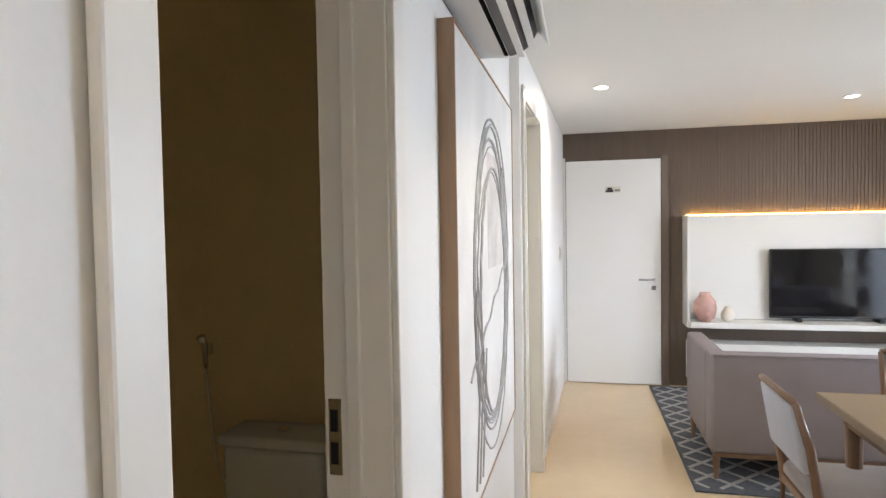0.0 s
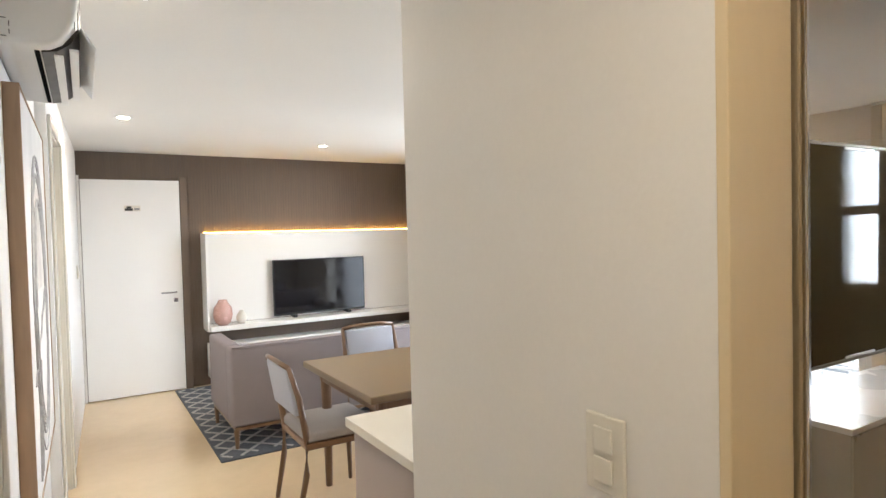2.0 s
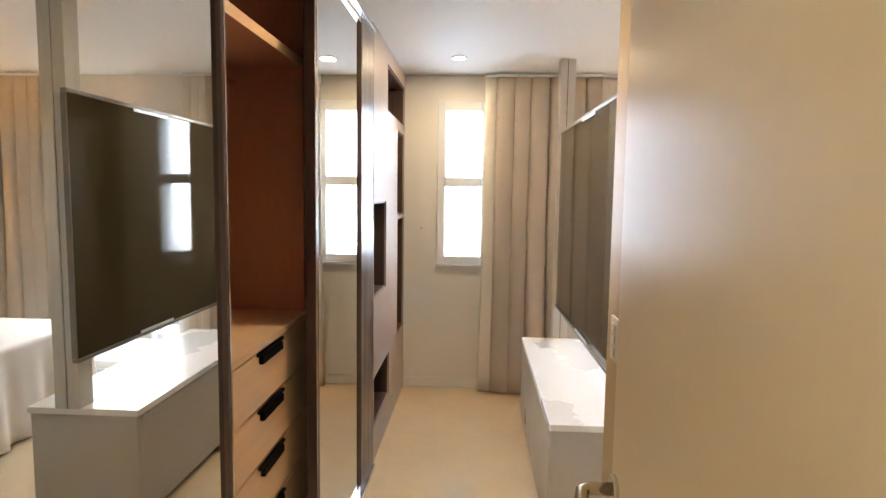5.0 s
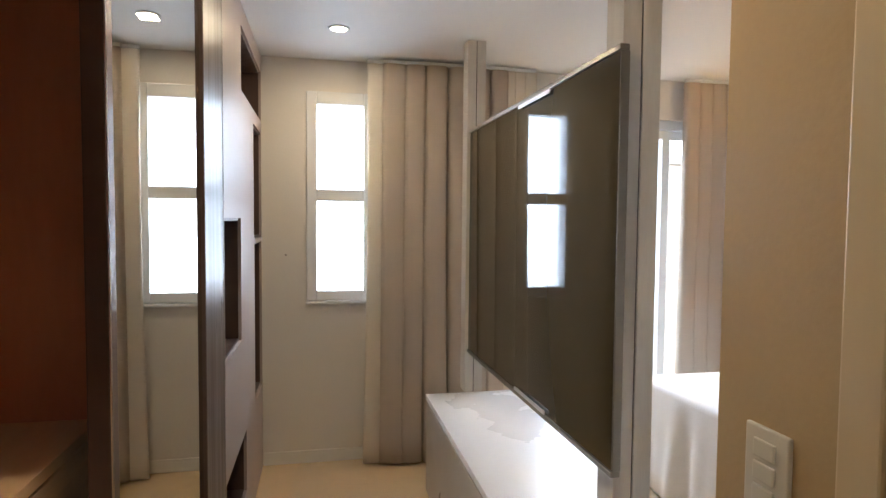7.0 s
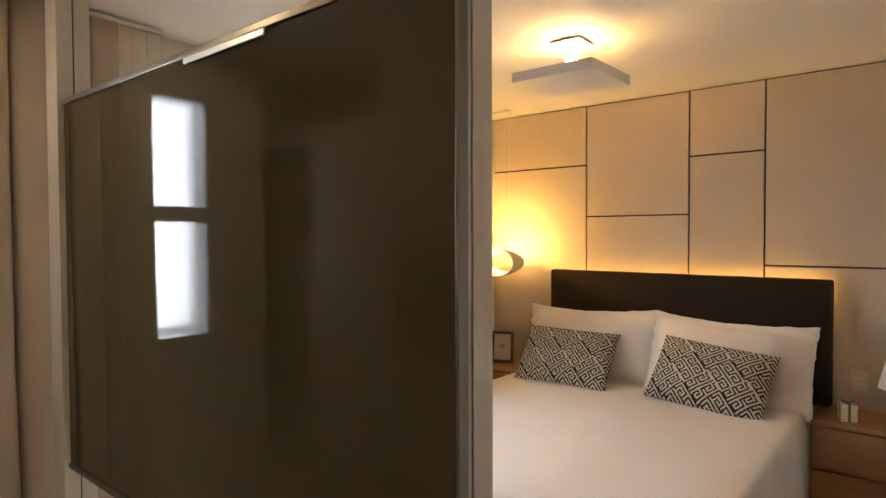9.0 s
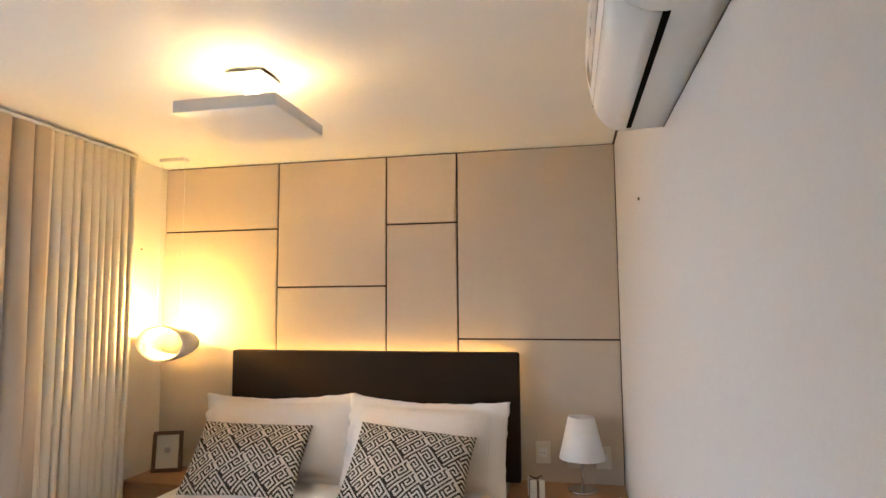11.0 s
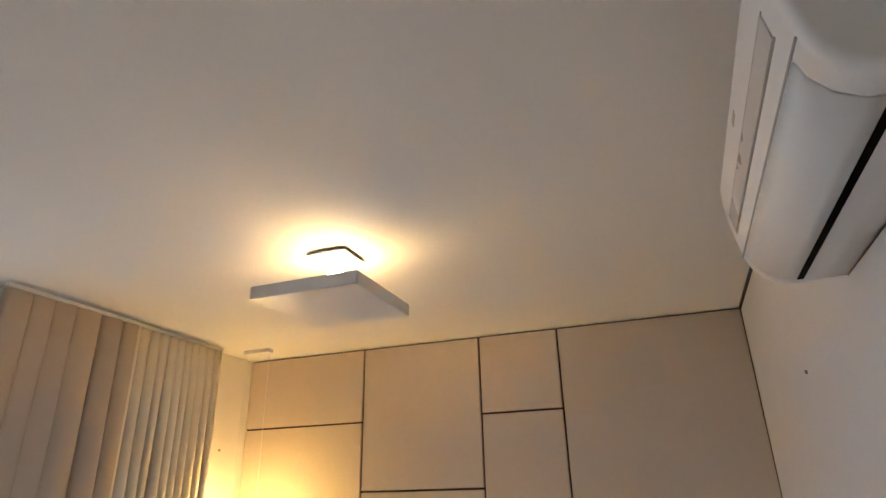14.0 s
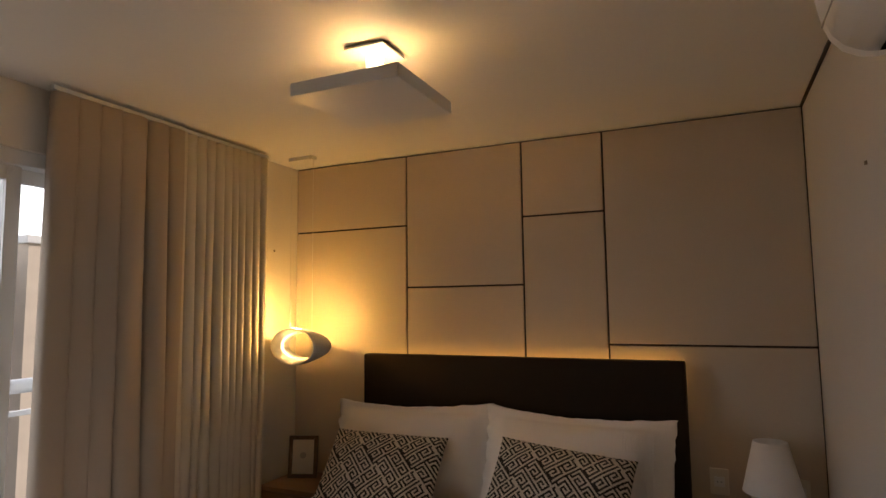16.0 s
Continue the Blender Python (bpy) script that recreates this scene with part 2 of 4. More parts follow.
def bm_tube(points, r, seg=10):
    """A round bar through points."""
    bm = bmesh.new()
    rings = []
    pts = [Vector(p) for p in points]
    for i, p in enumerate(pts):
        d = (pts[min(i + 1, len(pts) - 1)] - pts[max(i - 1, 0)]).normalized()
        q = d.to_track_quat("Z", "Y")
        rad = r[i] if isinstance(r, (list, tuple)) else r
        rings.append([bm.verts.new(p + q @ Vector((rad * math.cos(a), rad * math.sin(a), 0))) for a in [2 * math.pi * k / seg for k in range(seg)]])
    for a, b in zip(rings, rings[1:]):
        for k in range(seg):
            bm.faces.new((a[k], a[(k + 1) % seg], b[(k + 1) % seg], b[k]))
    bm.faces.new(rings[0][::-1])
    bm.faces.new(rings[-1])
    return bm


def bm_profile(profile, length):
    """A closed (x, z) profile drawn out along y."""
    bm = bmesh.new()
    a = [bm.verts.new((x, 0, z)) for x, z in profile]
    b = [bm.verts.new((x, length, z)) for x, z in profile]
    n = len(profile)
    for k in range(n):
        bm.faces.new((a[k], a[(k + 1) % n], b[(k + 1) % n], b[k]))
    bm.faces.new(a[::-1])
    bm.faces.new(b)
    bmesh.ops.recalc_face_normals(bm, faces=bm.faces)
    return bm


def bm_lathe(profile, seg=28):
    bm = bmesh.new()
    rings = [[bm.verts.new((r * math.cos(2 * math.pi * k / seg), r * math.sin(2 * math.pi * k / seg), z)) for k in range(seg)] for r, z in profile]
    for a, b in zip(rings, rings[1:]):
        for k in range(seg):
            bm.faces.new((a[k], a[(k + 1) % seg], b[(k + 1) % seg], b[k]))
    bm.faces.new(rings[0][::-1])
    bm.faces.new(rings[-1])
    return bm


def part(name, bm, material, parent=None, label="", smooth=False):
    me = bpy.data.meshes.new(name)
    bm.to_mesh(me)
    bm.free()
    for m in material if isinstance(material, (list, tuple)) else (material,):
        me.materials.append(m)
    if smooth:
        for p in me.polygons:
            p.use_smooth = True
    ob = new(name, me)
    if parent:
        ob.parent = parent
    if label:
        ob["label"] = label
    return ob


def thing(name, label, category, group="", m=None):
    ob = new(name)
    ob.empty_display_size = 0.1
    if m is not None:
        ob.matrix_basis = m
    return tagged(ob, label, category, group)


def setting(name, bm, material, label, category, smooth=False):
    return tagged(part(name, bm, material, None, "", smooth), label, category, "", "structure")


HC, HL = 2.40, 2.35          # ceilings: bedroom side, living side
XE, YS, XW = 4.972, -4.329, 2.172   # bedroom: east, south, west faces
YL = 5.996                   # living room's far wall
# the hall's left wall runs slightly off the axis, in two stretches
LEFT = Matrix.Translation((-0.349, 0.95, 0)) @ Matrix.Rotation(radians(-0.5), 4, "Z")
LEFT_FAR = Matrix.Translation((-0.285, 3.0, 0)) @ Matrix.Rotation(radians(-2.2), 4, "Z")
FAR = pose(0.053, 0, 0)      # things on the far living room wall


def on_left(ob, m=LEFT):
    ob.matrix_basis = m
    return ob


# ---- structure ----
setting("floor", bm_box(-2.6, -4.6, -0.12, 5.12, 6.3, 0), FLOOR, "polished cream porcelain floor, glossy and seamless", "floor")
setting("ceiling_living", bm_box(-2.6, 0.66, HL, 3.8, 6.3, HL + 0.2), CEIL, "white plaster ceiling with recessed spots", "ceiling")
setting("ceiling_hall", bm_box(-2.6, -1.9, HL, 0.64, 0.66, HL + 0.2), CEIL, "white plaster hall ceiling", "ceiling")
setting("ceiling_bedroom", bm_box(0.64, -4.6, HC, 5.12, 0.66, HC + 0.2), CEIL, "white plaster ceiling of bedroom and wardrobe", "ceiling")


def wall_y(x0, x1, y0, y1, h, holes, material):
    """A wall along y between x0 and x1; holes are (y0, y1, z0, z1)."""
    bms = []
    at = y0
    for a, b, z0, z1 in sorted(holes):
        bms.append(bm_box(x0, at, 0, x1, a, h))
        if z0 > 0:
            bms.append(bm_box(x0, a, 0, x1, b, z0))
        if z1 < h:
            bms.append(bm_box(x0, a, z1, x1, b, h))
        at = b
    bms.append(bm_box(x0, at, 0, x1, y1, h))
    return bm_join(*bms)


# hall's left wall with two doorways (local: x across, y along from 0.9)
on_left(setting("wall_hall_left", wall_y(-0.126, 0, -1.05, 2.05, HL, [(-0.345, 0.273, 0, 2.1)], PAINT_WHITE), PAINT_WHITE, "white painted hall wall with the bathroom doorway", "wall"))
on_left(setting("wall_hall_left_far", wall_y(-0.14, 0, -0.01, 3.02, HL, [(0.08, 0.80, 0, 2.1)], PAINT_WHITE), PAINT_WHITE, "white painted wall towards the entrance door", "wall"), LEFT_FAR)
setting("wall_hall_back", bm_box(-1.3, -1.75, 0, 0.667, -1.62, HL), PAINT, "cream painted wall closing the hall", "wall")
# unseen recess, added to widen the hall for camera clearance and light
setting("wall_hall_recess", bm_box(-1.3, -1.62, 0, -1.17, -0.1, HL), PAINT, "cream painted wall of an added, unseen hall recess", "wall")
setting("wall_hall_recess_end", bm_box(-1.17, -0.23, 0, -0.505, -0.1, HL), PAINT, "cream painted return of the added, unseen hall recess", "wall")
# wall between hall and wardrobe, with the bedroom doorway
setting("wall_hall_right", wall_y(0.526, 0.667, -1.62, 0.828, HL - 0.001, [(-0.90, -0.019, 0, 2.1)], PAINT), PAINT, "cream painted wall beside the bedroom doorway", "wall")
setting("wall_kitchen", bm_box(0.667, 0.62, 0, 3.6, 0.828, HL - 0.001), PAINT, "cream painted wall behind the wardrobe", "wall")
# golden tone here stands for warm light falling on a cream wall
setting("wall_switch", bm_join(bm_box(0.667, -1.123, 0, 1.13, -1.003, HC - 0.002), bm_box(1.13, -1.123, 2.1, 1.892, -1.003, HC - 0.002), bm_box(1.892, -1.123, 0, XW, -1.003, HC - 0.002)), PAINT_GOLD_LIT, "wall behind the open door, dim golden light put into its colour", "wall")
setting("wall_bedroom_west", bm_box(2.05, -4.5, 0, XW, -1.123, HC - 0.002), PAINT_GREY, "off-white bedroom wall carrying the air conditioner", "wall")
setting("wall_bedroom_south", bm_box(2.035, -4.5, 0, 5.117, YS - 0.016, HC - 0.002), JOINT, "dark backing behind the bedroom wall panels", "wall")
setting("wall_east", wall_y(XE, XE + 0.14, YS - 0.016, 0.75, HC - 0.002, [(-3.30, -1.72, 0, 2.14), (-0.655, -0.345, 1.01, 2.165)], PAINT), PAINT, "pale painted window wall with balcony door", "wall")
setting("wall_living_far", bm_box(-0.5, YL, 0, 3.7, 6.2, HL), BROWN_WALL, "brown ribbed wallcovering behind the television panel", "wall")
setting("wall_living_east", wall_y(3.45, 3.60, 0.828, YL, HL, [(2.5, 5.15, 0, 2.15)], PAINT), PAINT, "cream living room wall with balcony opening", "wall")
# vertical ribs of the wallcovering above and beside the panel
ribs = bmesh.new()
for k in range(124):
    x = -0.14 + 0.0285 * k
    if x < 0.79:
        z0 = 2.12
    elif x < 0.89:
        z0 = 0.0
    else:
        z0 = 1.57
    bmesh.ops.create_cube(ribs, size=1, matrix=Matrix.Translation((x, YL - 0.004, (z0 + HL) / 2)) @ Matrix.Diagonal((0.017, 0.008, HL - z0, 1)))
tagged(part("wall_ribs", ribs, BROWN_WALL), "fine vertical ribs of the brown wallcovering", "wall", "", "stuff")

# bathroom
setting("wall_bath_far", bm_box(-2.3, 2.16, 0, -0.46, 2.28, HL), BATH_TILE, "beige bathroom wall in dim light", "wall")
setting("wall_bath_left", bm_box(-2.3, -0.1, 0, -2.18, 2.16, HL), BATH_TILE, "beige bathroom side wall", "wall")
setting("wall_bath_near", bm_box(-2.18, 0.0, 0, -0.50, 0.12, HL), BATH_TILE, "beige bathroom near wall", "wall")


# baseboards
setting("baseboard_east", bm_box(XE - 0.014, -1.70, 0, XE, -0.06, 0.075, 0.003), LACQUER, "white baseboard along the window wall", "baseboard")
setting("baseboard_bed", bm_box(XE - 0.014, YS, 0, XE, -3.34, 0.075, 0.003), LACQUER, "white baseboard in the bedroom corner", "baseboard")


def casing(name, y0, y1, zt, x_face, x_back, label, width=0.06, proud=0.014, both=True, front=True, paint=DOOR_WHITE):
    """A door lining with architraves round an opening along y; the near face at x_face, the far one at x_back."""
    d = tagged(thing(name, label, "door frame"), kind="structure")
    s = 1 if x_face > x_back else -1
    lo, hi = min(x_face, x_back) - 0.002, max(x_face, x_back) + 0.002
    part("jamb", bm_box(lo, y0, 0, hi, y0 + 0.018, zt, 0.002), paint, d)
    part("jamb", bm_box(lo, y1 - 0.018, 0, hi, y1, zt, 0.002), paint, d)
    part("head", bm_box(lo, y0 + 0.018, zt - 0.018, hi, y1 - 0.018, zt, 0.002), paint, d)
    for xf, sg in ((x_face, s), (x_back, -s))[0 if front else 1:]:
        a, b = sorted((xf + sg * 0.002, xf + sg * (0.002 + proud)))
        part("architrave", bm_box(a, y0 - width + 0.012, 0, b, y0 + 0.012, zt + width - 0.012, 0.004), paint, d)
        part("architrave", bm_box(a, y1 - 0.012, 0, b, y1 + width - 0.012, zt + width - 0.012, 0.004), paint, d)
        part("architrave", bm_box(a, y0 + 0.0125, zt - 0.012, b, y1 - 0.0125, zt + width - 0.012, 0.004), paint, d)
        if not both:
            break
    return d


# bathroom door frame with its strike plate
f1 = on_left(casing("door_frame_bath", -0.345, 0.273, 2.1, 0.0, -0.126, "white lacquered bathroom door frame with steel strike plate", both=False, paint=LACQUER))
part("door_stop", bm_box(-0.080, 0.243, 0, -0.055, 0.255, 2.08, 0.002), LACQUER, f1)
strike = part("strike_plate", bm_box(-0.120, 0.2525, 1.035, -0.094, 0.2545, 1.175, 0.001), CHROME, f1, "steel strike plate")
part("keyhole", bm_box(-0.116, 0.2515, 1.115, -0.102, 0.2524, 1.155), BLACK, strike)
part("keyhole", bm_box(-0.116, 0.2515, 1.055, -0.102, 0.2524, 1.095), BLACK, strike)
f2 = on_left(casing("door_frame_hall", 0.08, 0.80, 2.1, 0.0, -0.14, "white lacquered door frame further along the hall", both=False), LEFT_FAR)
d2 = on_left(tagged(thing("door_2", "closed white hall door", "door"), kind="structure"), LEFT_FAR)
part("leaf", bm_box(-0.10, 0.102, 0.008, -0.065, 0.778, 2.078, 0.003), DOOR_WHITE, d2)
part("handle", bm_tube([(-0.065, 0.16, 1.0), (-0.015, 0.16, 1.0), (-0.012, 0.17, 1.0), (-0.012, 0.28, 1.0)], 0.009), CHROME, d2)
f3 = casing("door_frame_bedroom", -0.90, -0.019, 2.1, 0.526, 0.667, "cream lacquered bedroom door frame", width=0.03, front=False, paint=DOOR_CREAM)
part("strike_plate", bm_box(0.632, -0.0395, 0.97, 0.660, -0.0372, 1.13, 0.0008), CHROME, f3, "steel strike plate")
part("seal", bm_box(0.554, -0.8818, 0.0, 0.568, -0.8785, 2.08), BLACK, f3, "dark rubber door seal")

# closed inner door in the wall behind the open bedroom door
inner_door = tagged(thing("door_4", "closed cream inner door behind the open bedroom door", "door"), kind="structure")
part("leaf", bm_box(1.152, -1.052, 0.008, 1.869, -1.016, 2.077, 0.003), DOOR_CREAM, inner_door)
for x0, x1 in ((1.1305, 1.149), (1.873, 1.8915)):
    part("jamb", bm_box(x0, -1.125, 0, x1, -1.001, 2.098, 0.002), DOOR_CREAM, inner_door)
part("head", bm_box(1.1495, -1.125, 2.080, 1.8725, -1.001, 2.098, 0.002), DOOR_CREAM, inner_door)
for x0, x1, z0, z1 in ((1.080, 1.141, 0, 2.15), (1.881, 1.940, 0, 2.15), (1.1415, 1.8805, 2.092, 2.15)):
    part("architrave", bm_box(x0, -1.0005, z0, x1, -0.986, z1, 0.004), DOOR_CREAM, inner_door)
for hz in (0.25, 1.16, 1.88):
    hinge = part("hinge", bm_cyl(0.007, hz - 0.045, hz + 0.045, seg=14, at=(1.871, -1.0095), bev=0.001), BRASSY, inner_door, "dull metal hinge")
    part("hinge_leaf", bm_box(1.850, -1.0158, hz - 0.042, 1.868, -1.0145, hz + 0.042, 0.0004), BRASSY, hinge)

# open bedroom door
door = tagged(thing("door_1", "open cream bedroom door with satin lever handle", "door", m=pose(0.576, -0.846, 0, 0, 0, 0)), kind="structure")
part("leaf", bm_box(0.0, -0.034, 0.008, 0.83, 0.0, 2.075, 0.003), DOOR_CREAM, door)
lock = part("lock_face", bm_box(0.8302, -0.030, 0.95, 0.8315, -0.008, 1.17, 0.0005), BRASSY, door, "narrow lock face")
part("latch", bm_box(0.8316, -0.024, 1.06, 0.841, -0.013, 1.085, 0.002), BRASSY, lock)
hnd = part("handle", bm_tube([(0.795, 0.008, 1.03), (0.795, 0.045, 1.03), (0.787, 0.058, 1.028), (0.760, 0.064, 1.018), (0.720, 0.062, 1.002), (0.675, 0.055, 0.992)], [0.011, 0.011, 0.012, 0.0125, 0.012, 0.009], 14), BRASSY, door, "curved satin nickel lever", True)
rose = bm_cyl(0.024, 0, 0.009, bev=0.002)
bmesh.ops.rotate(rose, cent=(0, 0, 0), matrix=Matrix.Rotation(radians(-90), 3, "X"), verts=rose.verts)
bmesh.ops.translate(rose, vec=(0.795, 0.0, 1.03), verts=rose.verts)
part("rose", rose, BRASSY, hnd)
esc = bm_cyl(0.022, 0, 0.008, bev=0.002)
bmesh.ops.rotate(esc, cent=(0, 0, 0), matrix=Matrix.Rotation(radians(-90), 3, "X"), verts=esc.verts)
bmesh.ops.translate(esc, vec=(0.795, 0.0, 0.945), verts=esc.verts)
part("escutcheon", esc, BRASSY, door, "round key escutcheon")


def switch_plate(label, m, gangs=3, w=0.082, h=0.125):
    p = thing("light_switch", label, "light switch", "wall plates", m)
    part("plate", bm_box(-w / 2, 0, -h / 2, w / 2, 0.008, h / 2, 0.003), PLATE_PLASTIC, p)
    step = h * 0.78 / gangs
    for k in range(gangs):
        z = h * 0.39 - step * (k + 0.5)
        part("rocker", bm_box(-w * 0.24, 0.0085, z - step * 0.4, w * 0.24, 0.013, z + step * 0.4, 0.002), PLATE_PLASTIC, p)
    return p


switch_plate("ivory three-gang light switch beside the bedroom opening", pose(2.060, -1.003, 1.12), 3)
switch_plate("ivory switch and socket plate on the hall wall", pose(0.526, 0.175, 1.165, 0, 0, 90), 2, 0.08, 0.125)
switch_plate("white light switch near the entrance door", LEFT_FAR @ pose(0, 2.45, 1.25, 0, 0, -90), 1, 0.075, 0.115)

# ---- bathroom things ----
toilet = thing("toilet", "white ceramic close-coupled toilet against the bathroom wall", "toilet", m=pose(-1.02, 2.155, 0))
part("cistern", bm_box(-0.19, -0.175, 0.40, 0.19, -0.004, 0.755, 0.025, 3), CERAMIC, toilet, "", True)
lid = part("cistern_lid", bm_box(-0.20, -0.185, 0.756, 0.20, -0.002, 0.795, 0.012, 3), CERAMIC, toilet, "", True)
part("flush_button", bm_cyl(0.022, 0.795, 0.800, at=(0, -0.09), bev=0.001), CHROME, lid)
bowl = bm_lathe([(0.10, 0.0), (0.11, 0.03), (0.10, 0.15), (0.15, 0.30), (0.185, 0.39), (0.15, 0.40)], 28)
bmesh.ops.scale(bowl, vec=(1, 1.25, 1), verts=bowl.verts)
bmesh.ops.translate(bowl, vec=(0, -0.40, 0), verts=bowl.verts)
part("bowl", bowl, CERAMIC, toilet, "", True)
seat = bm_cyl(0.19, 0.402, 0.43, bev=0.01)
bmesh.ops.scale(seat, vec=(1, 1.22, 1), verts=seat.verts)
bmesh.ops.translate(seat, vec=(0, -0.40, 0), verts=seat.verts)
part("seat_lid", seat, CERAMIC, toilet, "", True)
spray = thing("bidet_sprayer", "chrome hand sprayer with hose on the bathroom wall", "sprayer", m=pose(-1.36, 2.155, 1.05))
part("bracket", bm_box(-0.015, -0.03, -0.02, 0.015, 0, 0.02, 0.003), CHROME, spray)
part("head", bm_tube([(0, -0.03, -0.06), (0, -0.035, 0.02), (0, -0.055, 0.05)], [0.010, 0.012, 0.018]), CHROME, spray, "", True)
part("hose", bm_tube([(0, -0.03, -0.06), (0.01, -0.03, -0.2), (0.03, -0.03, -0.4), (0.07, -0.03, -0.5), (0.11, -0.03, -0.42), (0.12, -0.01, -0.35)], 0.006), CHROME, spray, "", True)

# ---- hall things ----
# abstract canvas in a raw wood frame
art = on_left(thing("wall_art", "large off-white canvas with charcoal loops in raw wood", "painting"))
AY0, AY1, AZ0, AZ1 = 0.64, 1.78, 0.70, 1.975
part("backing", bm_box(0.0, AY0 + 0.0065, AZ0 + 0.0065, 0.038, AY1 - 0.0065, AZ1 - 0.0065), CANVAS, art, "off-white canvas")
for y0, y1, z0, z1 in ((AY0, AY0 + 0.006, AZ0, AZ1), (AY1 - 0.006, AY1, AZ0, AZ1), (AY0 + 0.006, AY1 - 0.006, AZ0, AZ0 + 0.006), (AY0 + 0.006, AY1 - 0.006, AZ1 - 0.006, AZ1)):
    part("frame_bar", bm_box(0.0, y0, z0, 0.042, y1, z1, 0.001), ART_WOOD, art)
rng = random.Random(4)
for k in range(7):
    cy, cz = 1.22 + rng.uniform(-0.05, 0.05), 1.30 + rng.uniform(-0.06, 0.06)
    ry, rz = 0.30 + rng.uniform(-0.06, 0.06), 0.45 + rng.uniform(-0.06, 0.06)
    a0 = rng.uniform(0, 6)
    pts = [(0.0395, cy + ry * math.cos(a0 + 0.16 * i) * (1 + 0.03 * math.sin(3 * i + k)), cz + rz * math.sin(a0 + 0.16 * i)) for i in range(34 + 3 * k)]
    part("charcoal_line", bm_tube(pts, 0.0025 + 0.0015 * (k % 3), 5), CHARCOAL, art, "charcoal stroke")
part("charcoal_line", bm_tube([(0.0395, 0.8 + 0.03 * i, 1.07 + 0.012 * i + 0.01 * math.sin(i)) for i in range(26)], 0.004, 5), CHARCOAL, art, "charcoal stroke")
for k in range(3):
    part("charcoal_line", bm_tube([(0.0395, 0.86 + 0.05 * k + 0.012 * i, 0.75 + 0.045 * i) for i in range(9)], 0.004, 5), CHARCOAL, art, "charcoal stroke")
part("paint_patch", bm_box(0.0382, 1.12, 1.35, 0.0388, 1.45, 1.72, 0.0), mat("grey_wash", (0.60, 0.57, 0.54), 0.9, vary=0.25, scale=7), art, "pale grey wash")


def air_conditioner(label, m, length=0.78, depth=0.20, height=0.285, flap_open=False):
    """A split unit whose back lies on local x = 0, running along +y, its underside at z = 0."""
    ac = thing("air_conditioner", label, "air conditioner", "split units", m)
    d, h = depth, height
    prof = [(0.0016, 0.006), (0.05, 0.004), (d * 0.48, 0.0), (d * 0.62, 0.004), (d * 0.76, 0.020), (d * 0.86, 0.046), (d * 0.91, 0.074), (d * 0.95, 0.115), (d * 0.985, 0.160), (d, 0.205), (d * 0.99, h * 0.86), (d * 0.94, h * 0.95), (d * 0.82, h), (0.0016, h)]
    body = bm_profile(prof, length)
    ends = [e for e in body.edges if abs(e.verts[0].co.y - e.verts[1].co.y) < 1e-6]
    bmesh.ops.bevel(body, geom=ends, offset=0.016, segments=4, profile=0.5, affect="EDGES")
    part("body", body, PLASTIC, ac, "", True)
    # air flap and its dark slot along the lower front
    part("outlet_slot", bm_box(d * 0.44, 0.05, -0.0025, d * 0.50, length - 0.05, 0.004, 0.001), DEEP_BLACK, ac, "dark air outlet slot")
    if flap_open:
        ob_ = [(d * 0.52, -0.004), (d * 0.70, 0.003), (d * 0.86, 0.026), (d * 0.97, 0.066), (d * 0.95, 0.07), (d * 0.80, 0.034), (d * 0.52, 0.004)]
        dk = bm_profile(ob_, length - 0.10)
        bmesh.ops.translate(dk, vec=(0, 0.05, 0), verts=dk.verts)
        part("outlet", dk, BLACK, ac, "dark open air outlet")
        for fx, fz in ((0.66, -0.008), (0.84, 0.012)):
            part("louvre", bm_box(d * fx, 0.055, fz - 0.003, d * fx + 0.022, length - 0.055, fz + 0.003, 0.001), PLASTIC, ac, "white louvre blade")
    flap = [(d * 0.97, 0.068), (d * 1.14, 0.02), (d * 1.16, 0.022), (d * 0.99, 0.076)] if flap_open else [(d * 0.51, -0.003), (d * 0.62, 0.001), (d * 0.77, 0.0165), (d * 0.875, 0.043), (d * 0.92, 0.0695), (d * 0.90, 0.070), (d * 0.76, 0.024), (d * 0.51, 0.003)]
    fb = bm_profile(flap, length - 0.10)
    bmesh.ops.translate(fb, vec=(0, 0.05, 0), verts=fb.verts)
    part("air_flap", fb, PLASTIC, ac, "", True)
    part("seam", bm_box(d * 0.895, 0.012, 0.0735, d * 0.92, length - 0.012, 0.0775), mat("grey_seam", (0.34, 0.33, 0.33), 0.6), ac, "front panel seam")
    strip = bm_profile([(d * 0.94, 0.118), (d * 0.952 + 0.0022, 0.117), (d * 0.982 + 0.0022, 0.156), (d * 0.97, 0.157)], length - 0.12)
    bmesh.ops.translate(strip, vec=(0, 0.06, 0), verts=strip.verts)
    part("trim_strip", strip, mat("satin_grey_trim", (0.58, 0.56, 0.54), 0.3, metal=0.2), ac, "satin grey trim strip")
    for zz, xx in ((0.115, 0.954), (0.1585, 0.987)):
        part("seam", bm_box(d * xx - 0.004, 0.055, zz - 0.0012, d * xx + 0.001, length - 0.055, zz + 0.0012), mat("grey_trim_seam", (0.40, 0.39, 0.38), 0.6), ac)
    part("badge", bm_box(d * 0.99, length * 0.5 - 0.02, 0.20, d * 1.005, length * 0.5 + 0.02, 0.212, 0.001), mat("grey_badge", (0.4, 0.4, 0.42), 0.4), ac, "small grey badge")
    part("back_gap", bm_box(0.0, 0.012, 0.004, 0.0014, length - 0.012, h - 0.01), BLACK, ac, "dark mounting gap")
